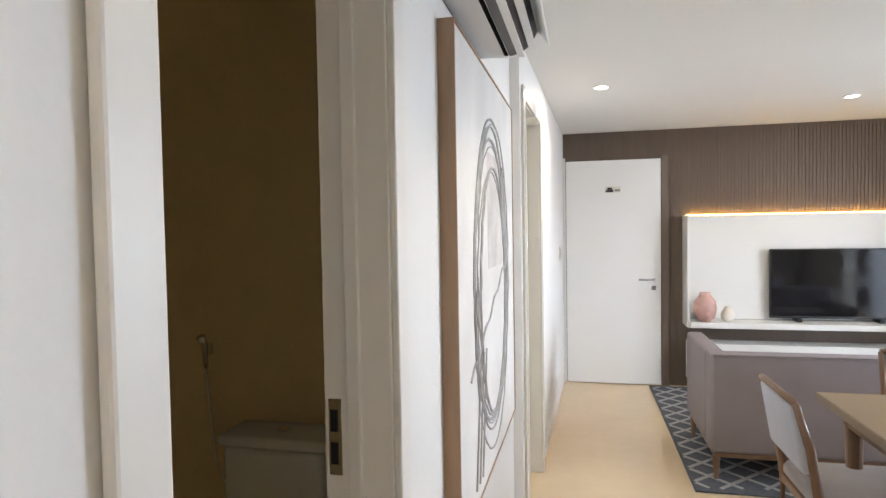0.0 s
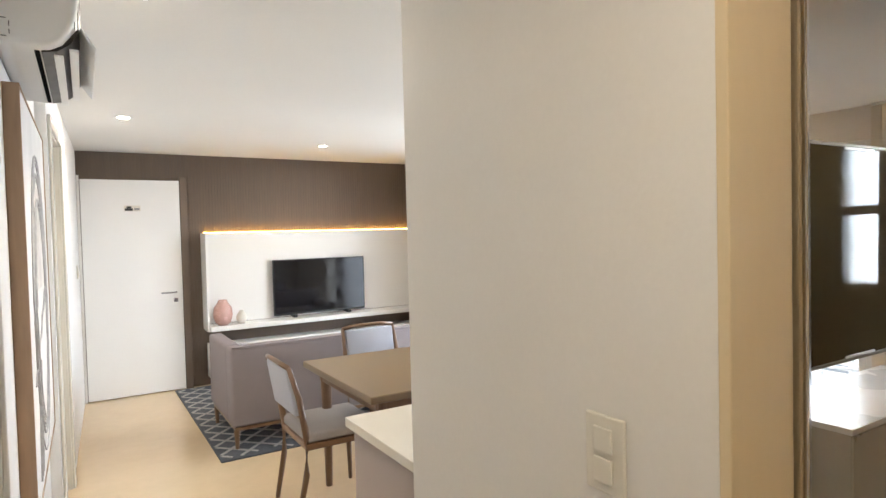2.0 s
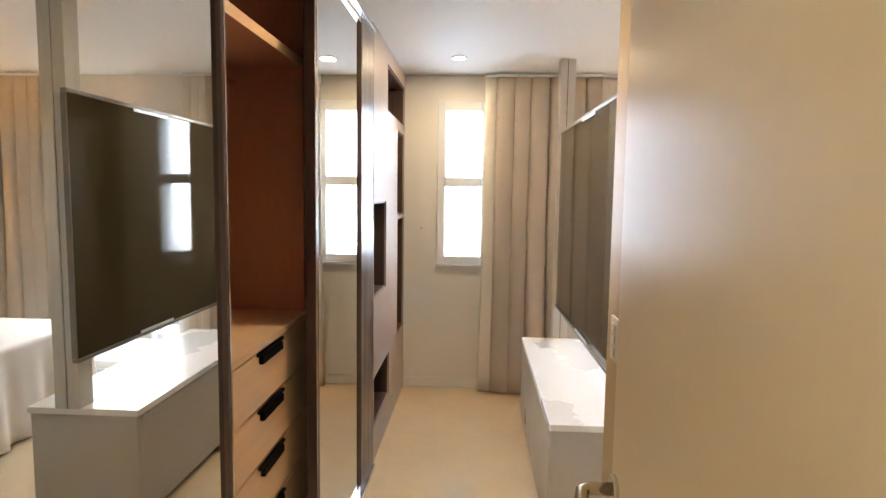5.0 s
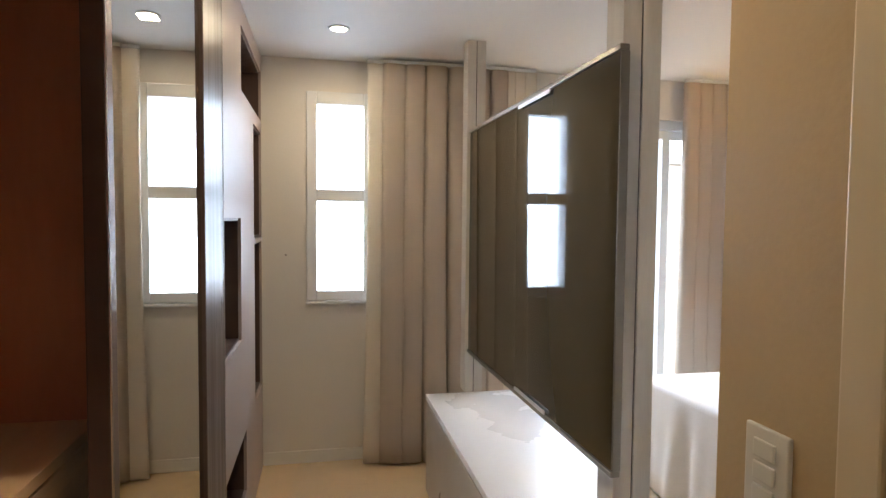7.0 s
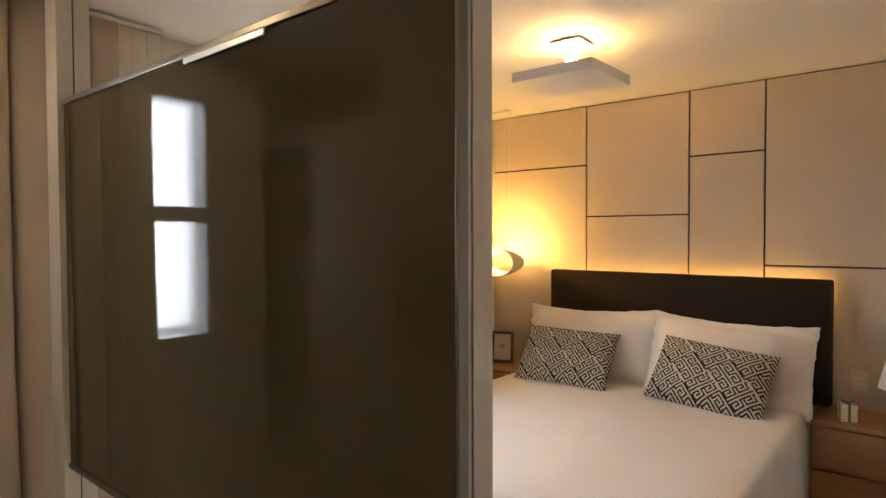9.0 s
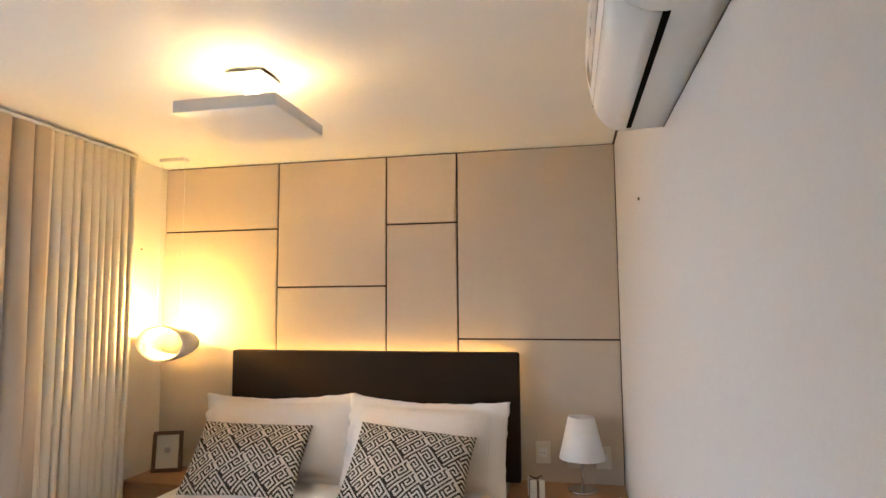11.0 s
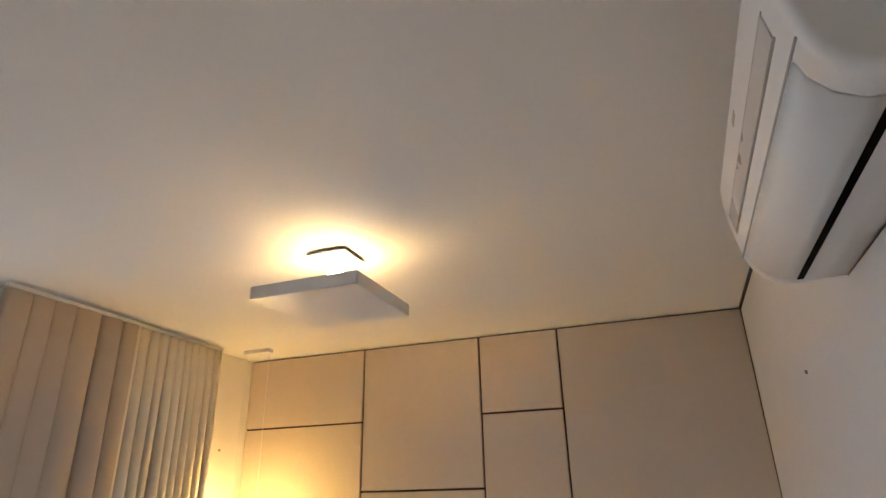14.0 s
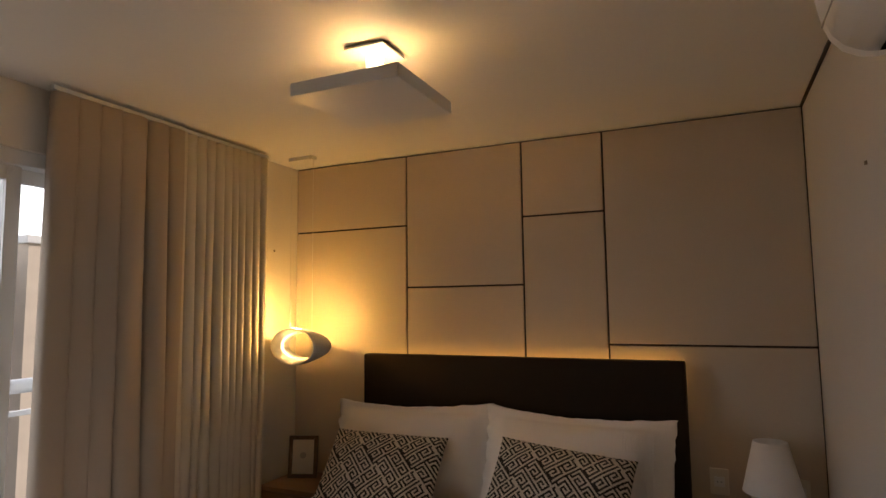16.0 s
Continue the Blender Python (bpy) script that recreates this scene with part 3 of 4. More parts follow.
    for yy in (0.0, length):
        s = -1 if yy == 0 else 1
        y0, y1 = sorted((yy + s * 0.0004, yy + s * 0.0022))
        for k, (zx, zz, wx, wz) in enumerate(((0.004, 0.060, 0.012, 0.002), (0.021, 0.060, 0.012, 0.002), (0.004, 0.014, 0.012, 0.002), (0.021, 0.014, 0.012, 0.002), (0.038, 0.021, 0.002, 0.012), (0.038, 0.041, 0.002, 0.013))):
            part("knockout_line", bm_box(zx, y0, zz, zx + wx, y1, zz + wz), BLACK, ac)
        part("side_seam", bm_box(d * 0.52, y0, 0.12, d * 0.525, y1, h * 0.95), mat("grey_side_seam", (0.5, 0.5, 0.5), 0.6), ac)
        part("rating_label", bm_box(0.02, y0, 0.17, 0.07, y1, 0.176), mat("grey_print", (0.45, 0.45, 0.45), 0.6), ac, "tiny unreadable print")
        part("rating_label", bm_box(0.02, y0, 0.182, 0.06, y1, 0.187), mat("grey_print", (0.45, 0.45, 0.45), 0.6), ac, "tiny unreadable print")
    return ac


air_conditioner("white split air conditioner above the bedroom side wall", pose(XW, -2.649, 1.985), 0.75, 0.20, 0.285)
air_conditioner("white split air conditioner above the hall canvas", LEFT @ pose(0, 0.45, 2.035), 0.80, 0.20, 0.28, True)

# ---- living room things ----
door3 = tagged(thing("door_3", "closed white entrance door with chrome lever", "door", m=FAR), kind="structure")
part("leaf", bm_box(-0.195, YL - 0.052, 0.008, 0.650, YL - 0.014, 2.085, 0.003), PAINT_WHITE, door3)
part("frame_post", bm_box(0.655, YL - 0.05, 0, 0.72, YL - 0.001, 2.12, 0.003), BROWN_WALL, door3, "brown door frame side")
part("frame_post", bm_box(-0.222, YL - 0.045, 0, -0.20, YL - 0.001, 2.12, 0.003), LACQUER, door3)
h3 = part("handle", bm_tube([(0.585, YL - 0.052, 0.985), (0.585, YL - 0.10, 0.985), (0.575, YL - 0.108, 0.985), (0.45, YL - 0.108, 0.985)], 0.010), CHROME, door3, "chrome lever handle")
part("escutcheon", bm_box(0.565, YL - 0.058, 0.885, 0.605, YL - 0.0525, 0.925, 0.004), CHROME, door3)
sign = part("door_sign", bm_box(0.16, YL - 0.056, 1.785, 0.30, YL - 0.0525, 1.84, 0.0), PAPER, door3, "small door sign with dark emblem")
part("emblem", bm_box(0.165, YL - 0.058, 1.79, 0.235, YL - 0.0562, 1.812), BLACK, sign)
part("emblem", bm_box(0.18, YL - 0.058, 1.813, 0.222, YL - 0.0562, 1.832), BLACK, sign)
part("emblem", bm_box(0.245, YL - 0.058, 1.795, 0.292, YL - 0.0562, 1.815), mat("grey_emblem", (0.25, 0.25, 0.25), 0.6), sign)

tvp = thing("media_unit", "white wall panel with floating shelf and warm light strip", "wall panel", m=FAR)
part("panel", bm_box(0.86, YL - 0.05, 0.63, 3.34, YL - 0.012, 1.558, 0.002), LACQUER, tvp)
part("side_return", bm_box(0.838, YL - 0.28, 0.58, 0.8585, YL - 0.012, 1.558, 0.002), LACQUER, tvp)
part("shelf", bm_box(0.8595, YL - 0.30, 0.58, 3.34, YL - 0.052, 0.628, 0.003), LACQUER, tvp)
part("lower_front", bm_box(0.8595, YL - 0.27, 0.10, 3.34, YL - 0.052, 0.44, 0.003), LACQUER, tvp)
part("light_strip", bm_box(0.87, YL - 0.035, 1.560, 3.34, YL - 0.018, 1.566), LED, tvp, "warm light strip")
tv = thing("television", "black flat television standing on the white shelf", "television", m=FAR)
part("housing", bm_box(1.538, YL - 0.125, 0.655, 2.588, YL - 0.085, 1.255, 0.006), BLACK, tv)
part("screen", bm_box(1.548, YL - 0.1275, 0.675, 2.578, YL - 0.1255, 1.245), SCREEN, tv, "dark glossy screen")
for fx in (1.75, 2.37):
    part("foot", bm_box(fx - 0.02, YL - 0.19, 0.629, fx + 0.02, YL - 0.06, 0.66, 0.004), BLACK, tv)
vase = thing("vase", "pink bubbled ceramic vase on the television shelf", "vase", m=pose(1.045, YL - 0.22, 0.629))
part("body", bm_lathe([(0.045, 0), (0.075, 0.03), (0.095, 0.10), (0.085, 0.18), (0.05, 0.23), (0.042, 0.255), (0.032, 0.25), (0.03, 0.12)], 26), PINK, vase, "", True)
vase2 = thing("vase", "low pale ceramic vase beside the pink one", "vase", m=pose(1.23, YL - 0.2, 0.629))
part("body", bm_lathe([(0.03, 0), (0.05, 0.03), (0.055, 0.07), (0.03, 0.11), (0.022, 0.13), (0.016, 0.125)], 22), PAPER, vase2, "", True)


def down_spot(m, label):
    s = thing("ceiling_spot", label, "ceiling light", "recessed spots", m)
    ring_ = bm_lathe([(0.052, 0.0), (0.054, -0.004), (0.050, -0.007), (0.041, -0.006), (0.038, -0.001)], 32)
    part("trim", ring_, PLASTIC, s, "", True)
    part("diffuser", bm_cyl(0.037, -0.0075, -0.0072, seg=32), SPOT_GLOW, s, "glowing diffuser")
    return s


# the last fitting houses the added hall lamp; no spot is known there
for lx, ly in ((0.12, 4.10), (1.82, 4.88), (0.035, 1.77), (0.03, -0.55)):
    down_spot(pose(lx, ly, HL), "round white recessed spot, lit, in the living and hall ceiling; rearmost one added")
for lx, ly in ((2.42, -0.44), (4.37, -0.48)):
    down_spot(pose(lx, ly, HC), "round white recessed spot, lit, above the wardrobe passage")

# rug: pale lattice on charcoal
rug = thing("rug", "charcoal rug with ivory lattice under the sofa", "rug", m=pose(0.012, -0.055, 0))
part("ground_cloth", bm_box(0.58, 3.73, 0.0, 3.0, 5.95, 0.012, 0.003), RUG_DARK, rug)
lat = bmesh.new()
for k in range(-24, 30):
    for sgn in (-1, 1):
        pts = []
        for i in range(0, 41):
            x = 0.60 + 2.38 * i / 40
            y = 4.84 + sgn * (x - 1.79) + k * 0.20
            if 3.75 < y < 5.93:
                pts.append((x, y))
        if len(pts) > 1:
            (xa, ya), (xb, yb) = pts[0], pts[-1]
            d = Vector((xb - xa, yb - ya, 0))
            bmesh.ops.create_cube(lat, size=1, matrix=Matrix.Translation(((xa + xb) / 2, (ya + yb) / 2, 0.0135)) @ Matrix.Rotation(math.atan2(d.y, d.x), 4, "Z") @ Matrix.Diagonal((d.length, 0.022, 0.004, 1)))
part("lattice", lat, RUG_LIGHT, rug, "ivory lattice lines")

sofa = thing("sofa", "grey-mauve fabric sofa on tapered wooden legs, seen from behind", "sofa", m=pose(0.012, -0.075, 0))
part("back", bm_box(0.69, 3.90, 0.17, 2.75, 4.06, 0.735, 0.025, 3), SOFA, sofa, "", True)
part("base", bm_box(0.70, 4.062, 0.17, 2.74, 4.68, 0.40, 0.025, 3), SOFA, sofa, "", True)
part("arm", bm_box(0.69, 4.064, 0.18, 0.80, 4.70, 0.735, 0.025, 3), SOFA, sofa, "", True)
part("arm", bm_box(2.64, 4.064, 0.18, 2.75, 4.70, 0.60, 0.025, 3), SOFA, sofa, "", True)
part("seat_cushion", bm_box(0.81, 4.08, 0.40, 1.72, 4.69, 0.52, 0.04, 3), SOFA, sofa, "", True)
part("seat_cushion", bm_box(1.73, 4.08, 0.40, 2.635, 4.69, 0.52, 0.04, 3), SOFA, sofa, "", True)
part("piping", bm_tube([(0.70, 3.90, 0.738), (2.74, 3.90, 0.738)], 0.006), SOFA, sofa)
part("rail", bm_box(0.71, 3.91, 0.145, 2.73, 4.68, 0.17, 0.004), CHAIR_WOOD, sofa, "brown wooden base rail")
for sx, sy in ((0.725, 3.93), (2.71, 3.93), (0.725, 4.64), (2.71, 4.64)):
    part("leg", bm_tube([(sx, sy, 0.15), (sx, sy, 0.014)], [0.022, 0.013], 12), CHAIR_WOOD, sofa)
table = thing("dining_table", "rectangular brown lacquered dining table with wooden legs", "table", m=pose(0.0, -0.05, 0))
part("tabletop", bm_box(0.965, 2.10, 0.715, 2.55, 3.09, 0.752, 0.006), TABLE_WOOD, table)
part("apron", bm_box(1.04, 2.18, 0.64, 2.47, 3.01, 0.714, 0.003), CHAIR_WOOD, table)
for tx, ty in ((1.07, 2.21), (1.07, 2.98), (2.44, 2.21), (2.44, 2.98)):
    part("leg", bm_tube([(tx, ty, 0.715), (tx, ty, 0.0)], [0.035, 0.02], 14), CHAIR_WOOD, table)


def dining_chair(m, label):
    """Faces local +y; backrest at y = 0."""
    c = thing("dining_chair", label, "chair", "chairs round the dining table", m)
    part("seat", bm_box(-0.22, 0.02, 0.42, 0.22, 0.44, 0.475, 0.018, 3), SEAT_GREY, c, "grey upholstered seat", True)
    part("seat_frame", bm_box(-0.225, 0.015, 0.385, 0.225, 0.445, 0.419, 0.006), CHAIR_WOOD, c)
    for sx in (-1, 1):
        part("back_post", bm_tube([(sx * 0.19, -0.03, 0.0), (sx * 0.20, 0.02, 0.25), (sx * 0.205, 0.025, 0.45), (sx * 0.205, -0.01, 0.66), (sx * 0.20, -0.06, 0.83)], [0.013, 0.017, 0.019, 0.016, 0.012], 10), CHAIR_WOOD, c, "", True)
        part("leg", bm_tube([(sx * 0.20, 0.42, 0.39), (sx * 0.205, 0.43, 0.0)], [0.019, 0.012], 10), CHAIR_WOOD, c)
    part("top_rail", bm_tube([(-0.20, -0.06, 0.83), (-0.1, -0.075, 0.842), (0.1, -0.075, 0.842), (0.20, -0.06, 0.83)], 0.014, 10), CHAIR_WOOD, c, "", True)
    part("lower_rail", bm_tube([(-0.20, 0.012, 0.55), (0.20, 0.012, 0.55)], 0.011, 8), CHAIR_WOOD, c)
    pad = bm_box(-0.188, -0.03, 0.565, 0.188, 0.012, 0.82, 0.014, 3)
    for v in pad.verts:
        v.co.y -= (v.co.z - 0.56) * 0.17
    part("backrest", pad, CUSHION_GREY, c, "pale grey upholstered backrest", True)
    return c


dining_chair(pose(0.790, 2.755, 0, 0, 0, -90), "brown wooden dining chair with pale backrest at the table end")
dining_chair(pose(1.635, 3.50, 0, 0, 0, 180), "brown wooden dining chair with pale grey backrest behind table")
dining_chair(pose(2.195, 3.50, 0, 0, 0, 180), "brown wooden dining chair with pale grey backrest behind table")
dining_chair(pose(1.35, 1.78, 0, 0, 0, 0), "brown wooden dining chair with grey seat pulled from table")

counter = thing("kitchen_counter", "cream kitchen peninsula with pale stone top", "counter")
part("body", bm_box(0.597, 0.832, 0.0, 2.0, 1.38, 0.868, 0.003), UNIT_BEIGE, counter)
part("worktop", bm_box(0.575, 0.830, 0.868, 2.02, 1.403, 0.90, 0.003), STONE, counter)


def curtain(name, label, x, y0, y1, material, folds, depth, z0=0.015, z1=2.365, seed=1):
    """A pleated hanging along y at x."""
    r = random.Random(seed)
    ob = thing(name, label, "curtain", "", pose(x, 0, 0))
    per, rows = 20, 18
    n = folds * per
    bm = bmesh.new()
    tight = folds > 8
    wid = [r.uniform(0.85, 1.15) if tight else r.uniform(0.55, 1.5) for _ in range(folds)]
    edge = [sum(wid[:k]) / sum(wid) for k in range(folds + 1)]
    am = [r.uniform(0.75, 1.1) if tight else r.uniform(0.5, 1.15) for _ in range(folds + 1)]
    skew = [r.uniform(-0.12, 0.12) for _ in range(folds + 1)]
    grid = []
    for j in range(rows + 1):
        up = j / rows
        z = z0 + (z1 - z0) * up
        line = []
        for i in range(n + 1):
            k = min(i // per, folds - 1)
            f = (i - k * per) / per
            g = min(1.0, max(0.0, f + skew[k] * math.sin(math.pi * f) * (1 - 0.5 * up)))
            a = am[k] * (1 - f) + am[k + 1] * f
            w = 0.62 - 1.25 * math.sin(math.pi * g) ** (0.75 if tight else 0.5)
            amp = depth * a * (0.80 + 0.20 * (1 - up)) * (1.0 if tight else 0.75 + 0.25 * (1 - up))
            dent = 0.16 * depth * math.sin(5.0 * up + 2.3 * k) * math.sin(2 * math.pi * f) * (1 - up)
            y = y0 + (y1 - y0) * (edge[k] + (edge[k + 1] - edge[k]) * f)
            y += 0.010 * math.sin(3.0 * up + 1.7 * (k + f)) * (1 - up) - (0.012 if tight else 0.026) * math.sin(2 * math.pi * f + 0.6 * math.sin(2.2 * up + k)) * (1 - 0.5 * up)
            line.append(bm.verts.new((amp * w + dent, y, z)))
        grid.append(line)
    for a, b in zip(grid, grid[1:]):
        for i in range(n):
            bm.faces.new((a[i], a[i + 1], b[i + 1], b[i]))
    c = part("cloth", bm, material, ob, "", True)
    so = c.modifiers.new("thickness", "SOLIDIFY")
    so.thickness = 0.003
    part("track", bm_box(-0.012, min(y0, y1), z1 + 0.004, 0.012, max(y0, y1), z1 + 0.022, 0.002), ALU, ob, "slim white curtain track")
    return ob


curtain("curtain", "beige linen curtain beside the living room balcony opening", 3.36, 4.55, 5.94, CURTAIN, 8, 0.07, z1=2.31, seed=9)

# ---- wardrobe passage ----
wr = thing("wardrobe", "built-in wardrobe with mirrored sliding doors and one open bay", "wardrobe")
WY0, WY1 = 0.062, 0.60
part("back_panel", bm_box(0.70, 0.585, 0.0, 3.551, 0.60, 2.36), RED_WOOD, wr)
for px0, px1 in ((0.690, 0.712), (1.905, 1.935), (2.671, 2.693), (3.528, 3.550)):
    part("upright", bm_box(px0, WY0, 0.0, px1, 0.584, 2.36, 0.001), RED_WOOD, wr, "reddish-brown upright panel")
part("top_panel", bm_box(0.713, 0.0, 2.362, 3.530, 0.60, 2.398), FRAME_BROWN, wr)
sh = part("shelf", bm_box(1.936, WY0, 1.985, 2.670, 0.584, 2.015, 0.001), RED_WOOD, wr)
part("shelf_edge", bm_box(1.936, WY0 - 0.004, 1.983, 2.670, WY0 - 0.0005, 2.017, 0.0005), DRAWER_WOOD, sh, "pale shelf edge")
part("hanging_rail", bm_tube([(1.936, 0.33, 1.93), (2.670, 0.33, 1.93)], 0.012), CHROME, wr)
chest = part("drawer_unit", bm_box(1.937, 0.068, 0.04, 2.669, 0.584, 1.032, 0.001), RED_WOOD, wr)
part("unit_top", bm_box(1.936, 0.048, 1.033, 2.670, 0.584, 1.055, 0.001), DRAWER_WOOD, chest, "oak chest top")
for k in range(5):
    zt = 1.028 - 0.178 * k
    df = part("drawer", bm_box(1.942, 0.048, zt - 0.168, 2.664, 0.067, zt, 0.002), DRAWER_WOOD, wr, "oak drawer front with black pull")
    part("pull", bm_join(bm_box(2.115, 0.036, zt - 0.006, 2.345, 0.0475, zt + 0.004, 0.001), bm_box(2.135, 0.032, zt - 0.034, 2.325, 0.0475, zt - 0.0065, 0.003)), DEEP_BLACK, df, "black finger pull")
part("rail_track", bm_box(0.70, -0.075, 0.0, 3.552, 0.055, 0.022, 0.002), CHROME, wr, "aluminium floor track")
part("rail_track", bm_box(0.70, -0.07, 2.345, 3.552, 0.045, 2.36, 0.002), CHROME, wr, "aluminium top track")


def sliding_door(x0, x1, y, w0, w1, label):
    d = part("sliding_door", bm_box(x0 + w0, y + 0.003, 0.07, x1 - w1, y + 0.02, 2.30), FRAME_BROWN, wr, label)
    part("mirror", bm_box(x0 + w0, y, 0.07, x1 - w1, y + 0.0028, 2.30), MIRROR, d, "clear mirror")
    part("stile", bm_box(x0, y - 0.012, 0.024, x0 + w0, y + 0.024, 2.342, min(0.003, w0 / 3)), FRAME_BROWN if w0 > 0.01 else CHROME, d)
    part("stile", bm_box(x1 - w1, y - 0.012, 0.024, x1, y + 0.024, 2.342, 0.003), FRAME_BROWN, d)
    part("edge_trim", bm_box(x1 - 0.004, y - 0.0145, 0.024, x1 + 0.002, y - 0.0125, 2.342), CHROME, d)
    part("edge_trim", bm_box(x0 - 0.002, y - 0.0145, 0.024, x0 + 0.004, y - 0.0125, 2.342), CHROME, d)
    part("rail", bm_box(x0 + w0 + 0.0005, y - 0.010, 0.024, x1 - w1 - 0.0005, y + 0.022, 0.069, 0.002), CHROME, d)
    part("rail", bm_box(x0 + w0 + 0.0005, y - 0.010, 2.301, x1 - w1 - 0.0005, y + 0.022, 2.342, 0.002), CHROME, d)
    return d


sliding_door(0.690, 1.707, -0.034, 0.006, 0.014, "mirrored sliding door by the entrance")
sliding_door(2.400, 3.550, -0.047, 0.040, 0.33, "mirrored sliding door in dark brown frame")

# end unit with irregular niches
NI = [(3.600, 4.05, 0.935, 1.465), (4.09, 4.950, 2.02, 2.30), (4.56, 4.950, 1.36, 1.95), (4.58, 4.950, 0.50, 1.335), (3.60, 4.20, 0.20, 0.485)]
unit = thing("niche_unit", "pinkish-beige lacquered bookcase with irregular dark niches", "bookcase")
UX0, UX1, UY = 3.554, 4.969, -0.055
xs = sorted({UX0, UX1, *[v for n in NI for v in n[:2]]})
zs = sorted({0.0, 2.398, *[v for n in NI for v in n[2:]]})
cells = []
for xa, xb in zip(xs, xs[1:]):
    for za, zb in zip(zs, zs[1:]):
        xm, zm = (xa + xb) / 2, (za + zb) / 2
        if not any(n[0] < xm < n[1] and n[2] < zm < n[3] for n in NI):
            cells.append(bm_box(xa, UY, za, xb, UY + 0.30, zb))
body = bm_join(*cells)
bmesh.ops.remove_doubles(body, verts=body.verts, dist=0.0005)
inner = [f for f in body.faces if any(g is not f and (g.calc_center_median() - f.calc_center_median()).length < 1e-5 for e in f.edges for g in e.link_faces)]
bmesh.ops.delete(body, geom=inner, context="FACES")
part("front", body, UNIT_BEIGE, unit)
part("back", bm_box(UX0, UY + 0.302, 0, UX1, 0.60, 2.398), FRAME_BROWN, unit)
for xa, xb, za, zb in NI:
    nb = bm_join(bm_box(xa + 0.0005, UY + 0.012, za + 0.0005, xa + 0.010, UY + 0.299, zb - 0.0005), bm_box(xb - 0.010, UY + 0.012, za + 0.0005, xb - 0.0005, UY + 0.299, zb - 0.0005), bm_box(xa + 0.0105, UY + 0.012, za + 0.0005, xb - 0.0105, UY + 0.299, za + 0.010), bm_box(xa + 0.0105, UY + 0.012, zb - 0.010, xb - 0.0105, UY + 0.299, zb - 0.0005), bm_box(xa + 0.0105, UY + 0.29, za + 0.0105, xb - 0.0105, UY + 0.299, zb - 0.0105))
    part("niche", nb, FRAME_BROWN, unit, "dark brown niche lining")

# small window
win = tagged(thing("window_1", "narrow white two-light window, blown out with daylight", "window"), kind="structure")
WA, WB, WZ0, WZ1 = -0.655, -0.345, 1.01, 2.165
for y0, y1, z0, z1 in ((WA - 0.045, WA + 0.012, WZ0 - 0.03, WZ1 + 0.045), (WB - 0.024, WB + 0.036, WZ0 - 0.03, WZ1 + 0.045), (WA + 0.0125, WB - 0.0245, WZ1 - 0.03, WZ1 + 0.045), (WA + 0.0125, WB - 0.0245, WZ0 - 0.03, WZ0 + 0.028), (WA + 0.0125, WB - 0.0245, 1.57, 1.64)):
    part("window_frame", bm_box(XE - 0.018, y0, z0, XE + 0.07, y1, z1, 0.004), ALU, win)
for z0, z1 in ((WZ0 + 0.0285, 1.5695), (1.6405, WZ1 - 0.0305)):
    p = part("pane", bm_box(XE + 0.03, WA + 0.0125, z0, XE + 0.035, WB - 0.0245, z1), FROST, win, "bright frosted pane")
    p.visible_shadow = False
part("window_sill", bm_box(XE - 0.03, WA - 0.05, WZ0 - 0.05, XE - 0.001, WB + 0.04, WZ0 - 0.031, 0.003), ALU, win)

curtain("curtain", "pale grey sheer edge of the wardrobe window curtain", XE - 0.10, -0.75, -0.655, SHEER, 1, 0.045, seed=2)
curtain("curtain", "beige linen curtain hanging in wide folds beside the window", XE - 0.12, -1.50, -0.74, CURTAIN, 6, 0.085, seed=5)
curtain("curtain", "pale grey curtain gathered behind the white post", XE - 0.11, -1.68, -1.50, SHEER, 3, 0.045, seed=6)

# low rack, posts and bronze glass partition
rack = thing("low_rack", "low greige rack with white top under the glass panel", "cabinet")
part("body", bm_box(2.878, -1.435, 0.03, 4.404, -0.944, 0.516, 0.002), RACK_BODY, rack)
part("plinth", bm_box(2.90, -1.41, 0.0, 4.39, -0.975, 0.029), RACK_BODY, rack)
part("top", bm_box(2.868, -1.445, 0.518, 4.412, -0.934, 0.548, 0.003), RACK_TOP, rack, "white rack top")
part("front_panel", bm_box(2.882, -0.9435, 0.04, 4.400, -0.936, 0.510, 0.0015), RACK_BODY, rack)


def post(x0, y0, x1, y1, z0, label):
    p = thing("partition_post", label, "post", "partition posts")
    ym = (y0 + y1) / 2
    part("board", bm_box(x0, y0, z0, x1, ym - 0.002, HC - 0.001, 0.0015), POST, p)
    part("board", bm_box(x0, ym + 0.002, z0, x1, y1, HC - 0.001, 0.0015), POST, p)
    part("joint", bm_box(x0 + 0.004, ym - 0.0019, z0, x1 - 0.004, ym + 0.0019, HC - 0.001), JOINT, p, "dark joint line")
    return p


post(4.408, -1.240, 4.505, -1.142, 0.549, "white partition post standing on the rack")
post(2.856, -1.304, 2.952, -1.190, 0.549, "white two-board partition post beside the bedroom opening")

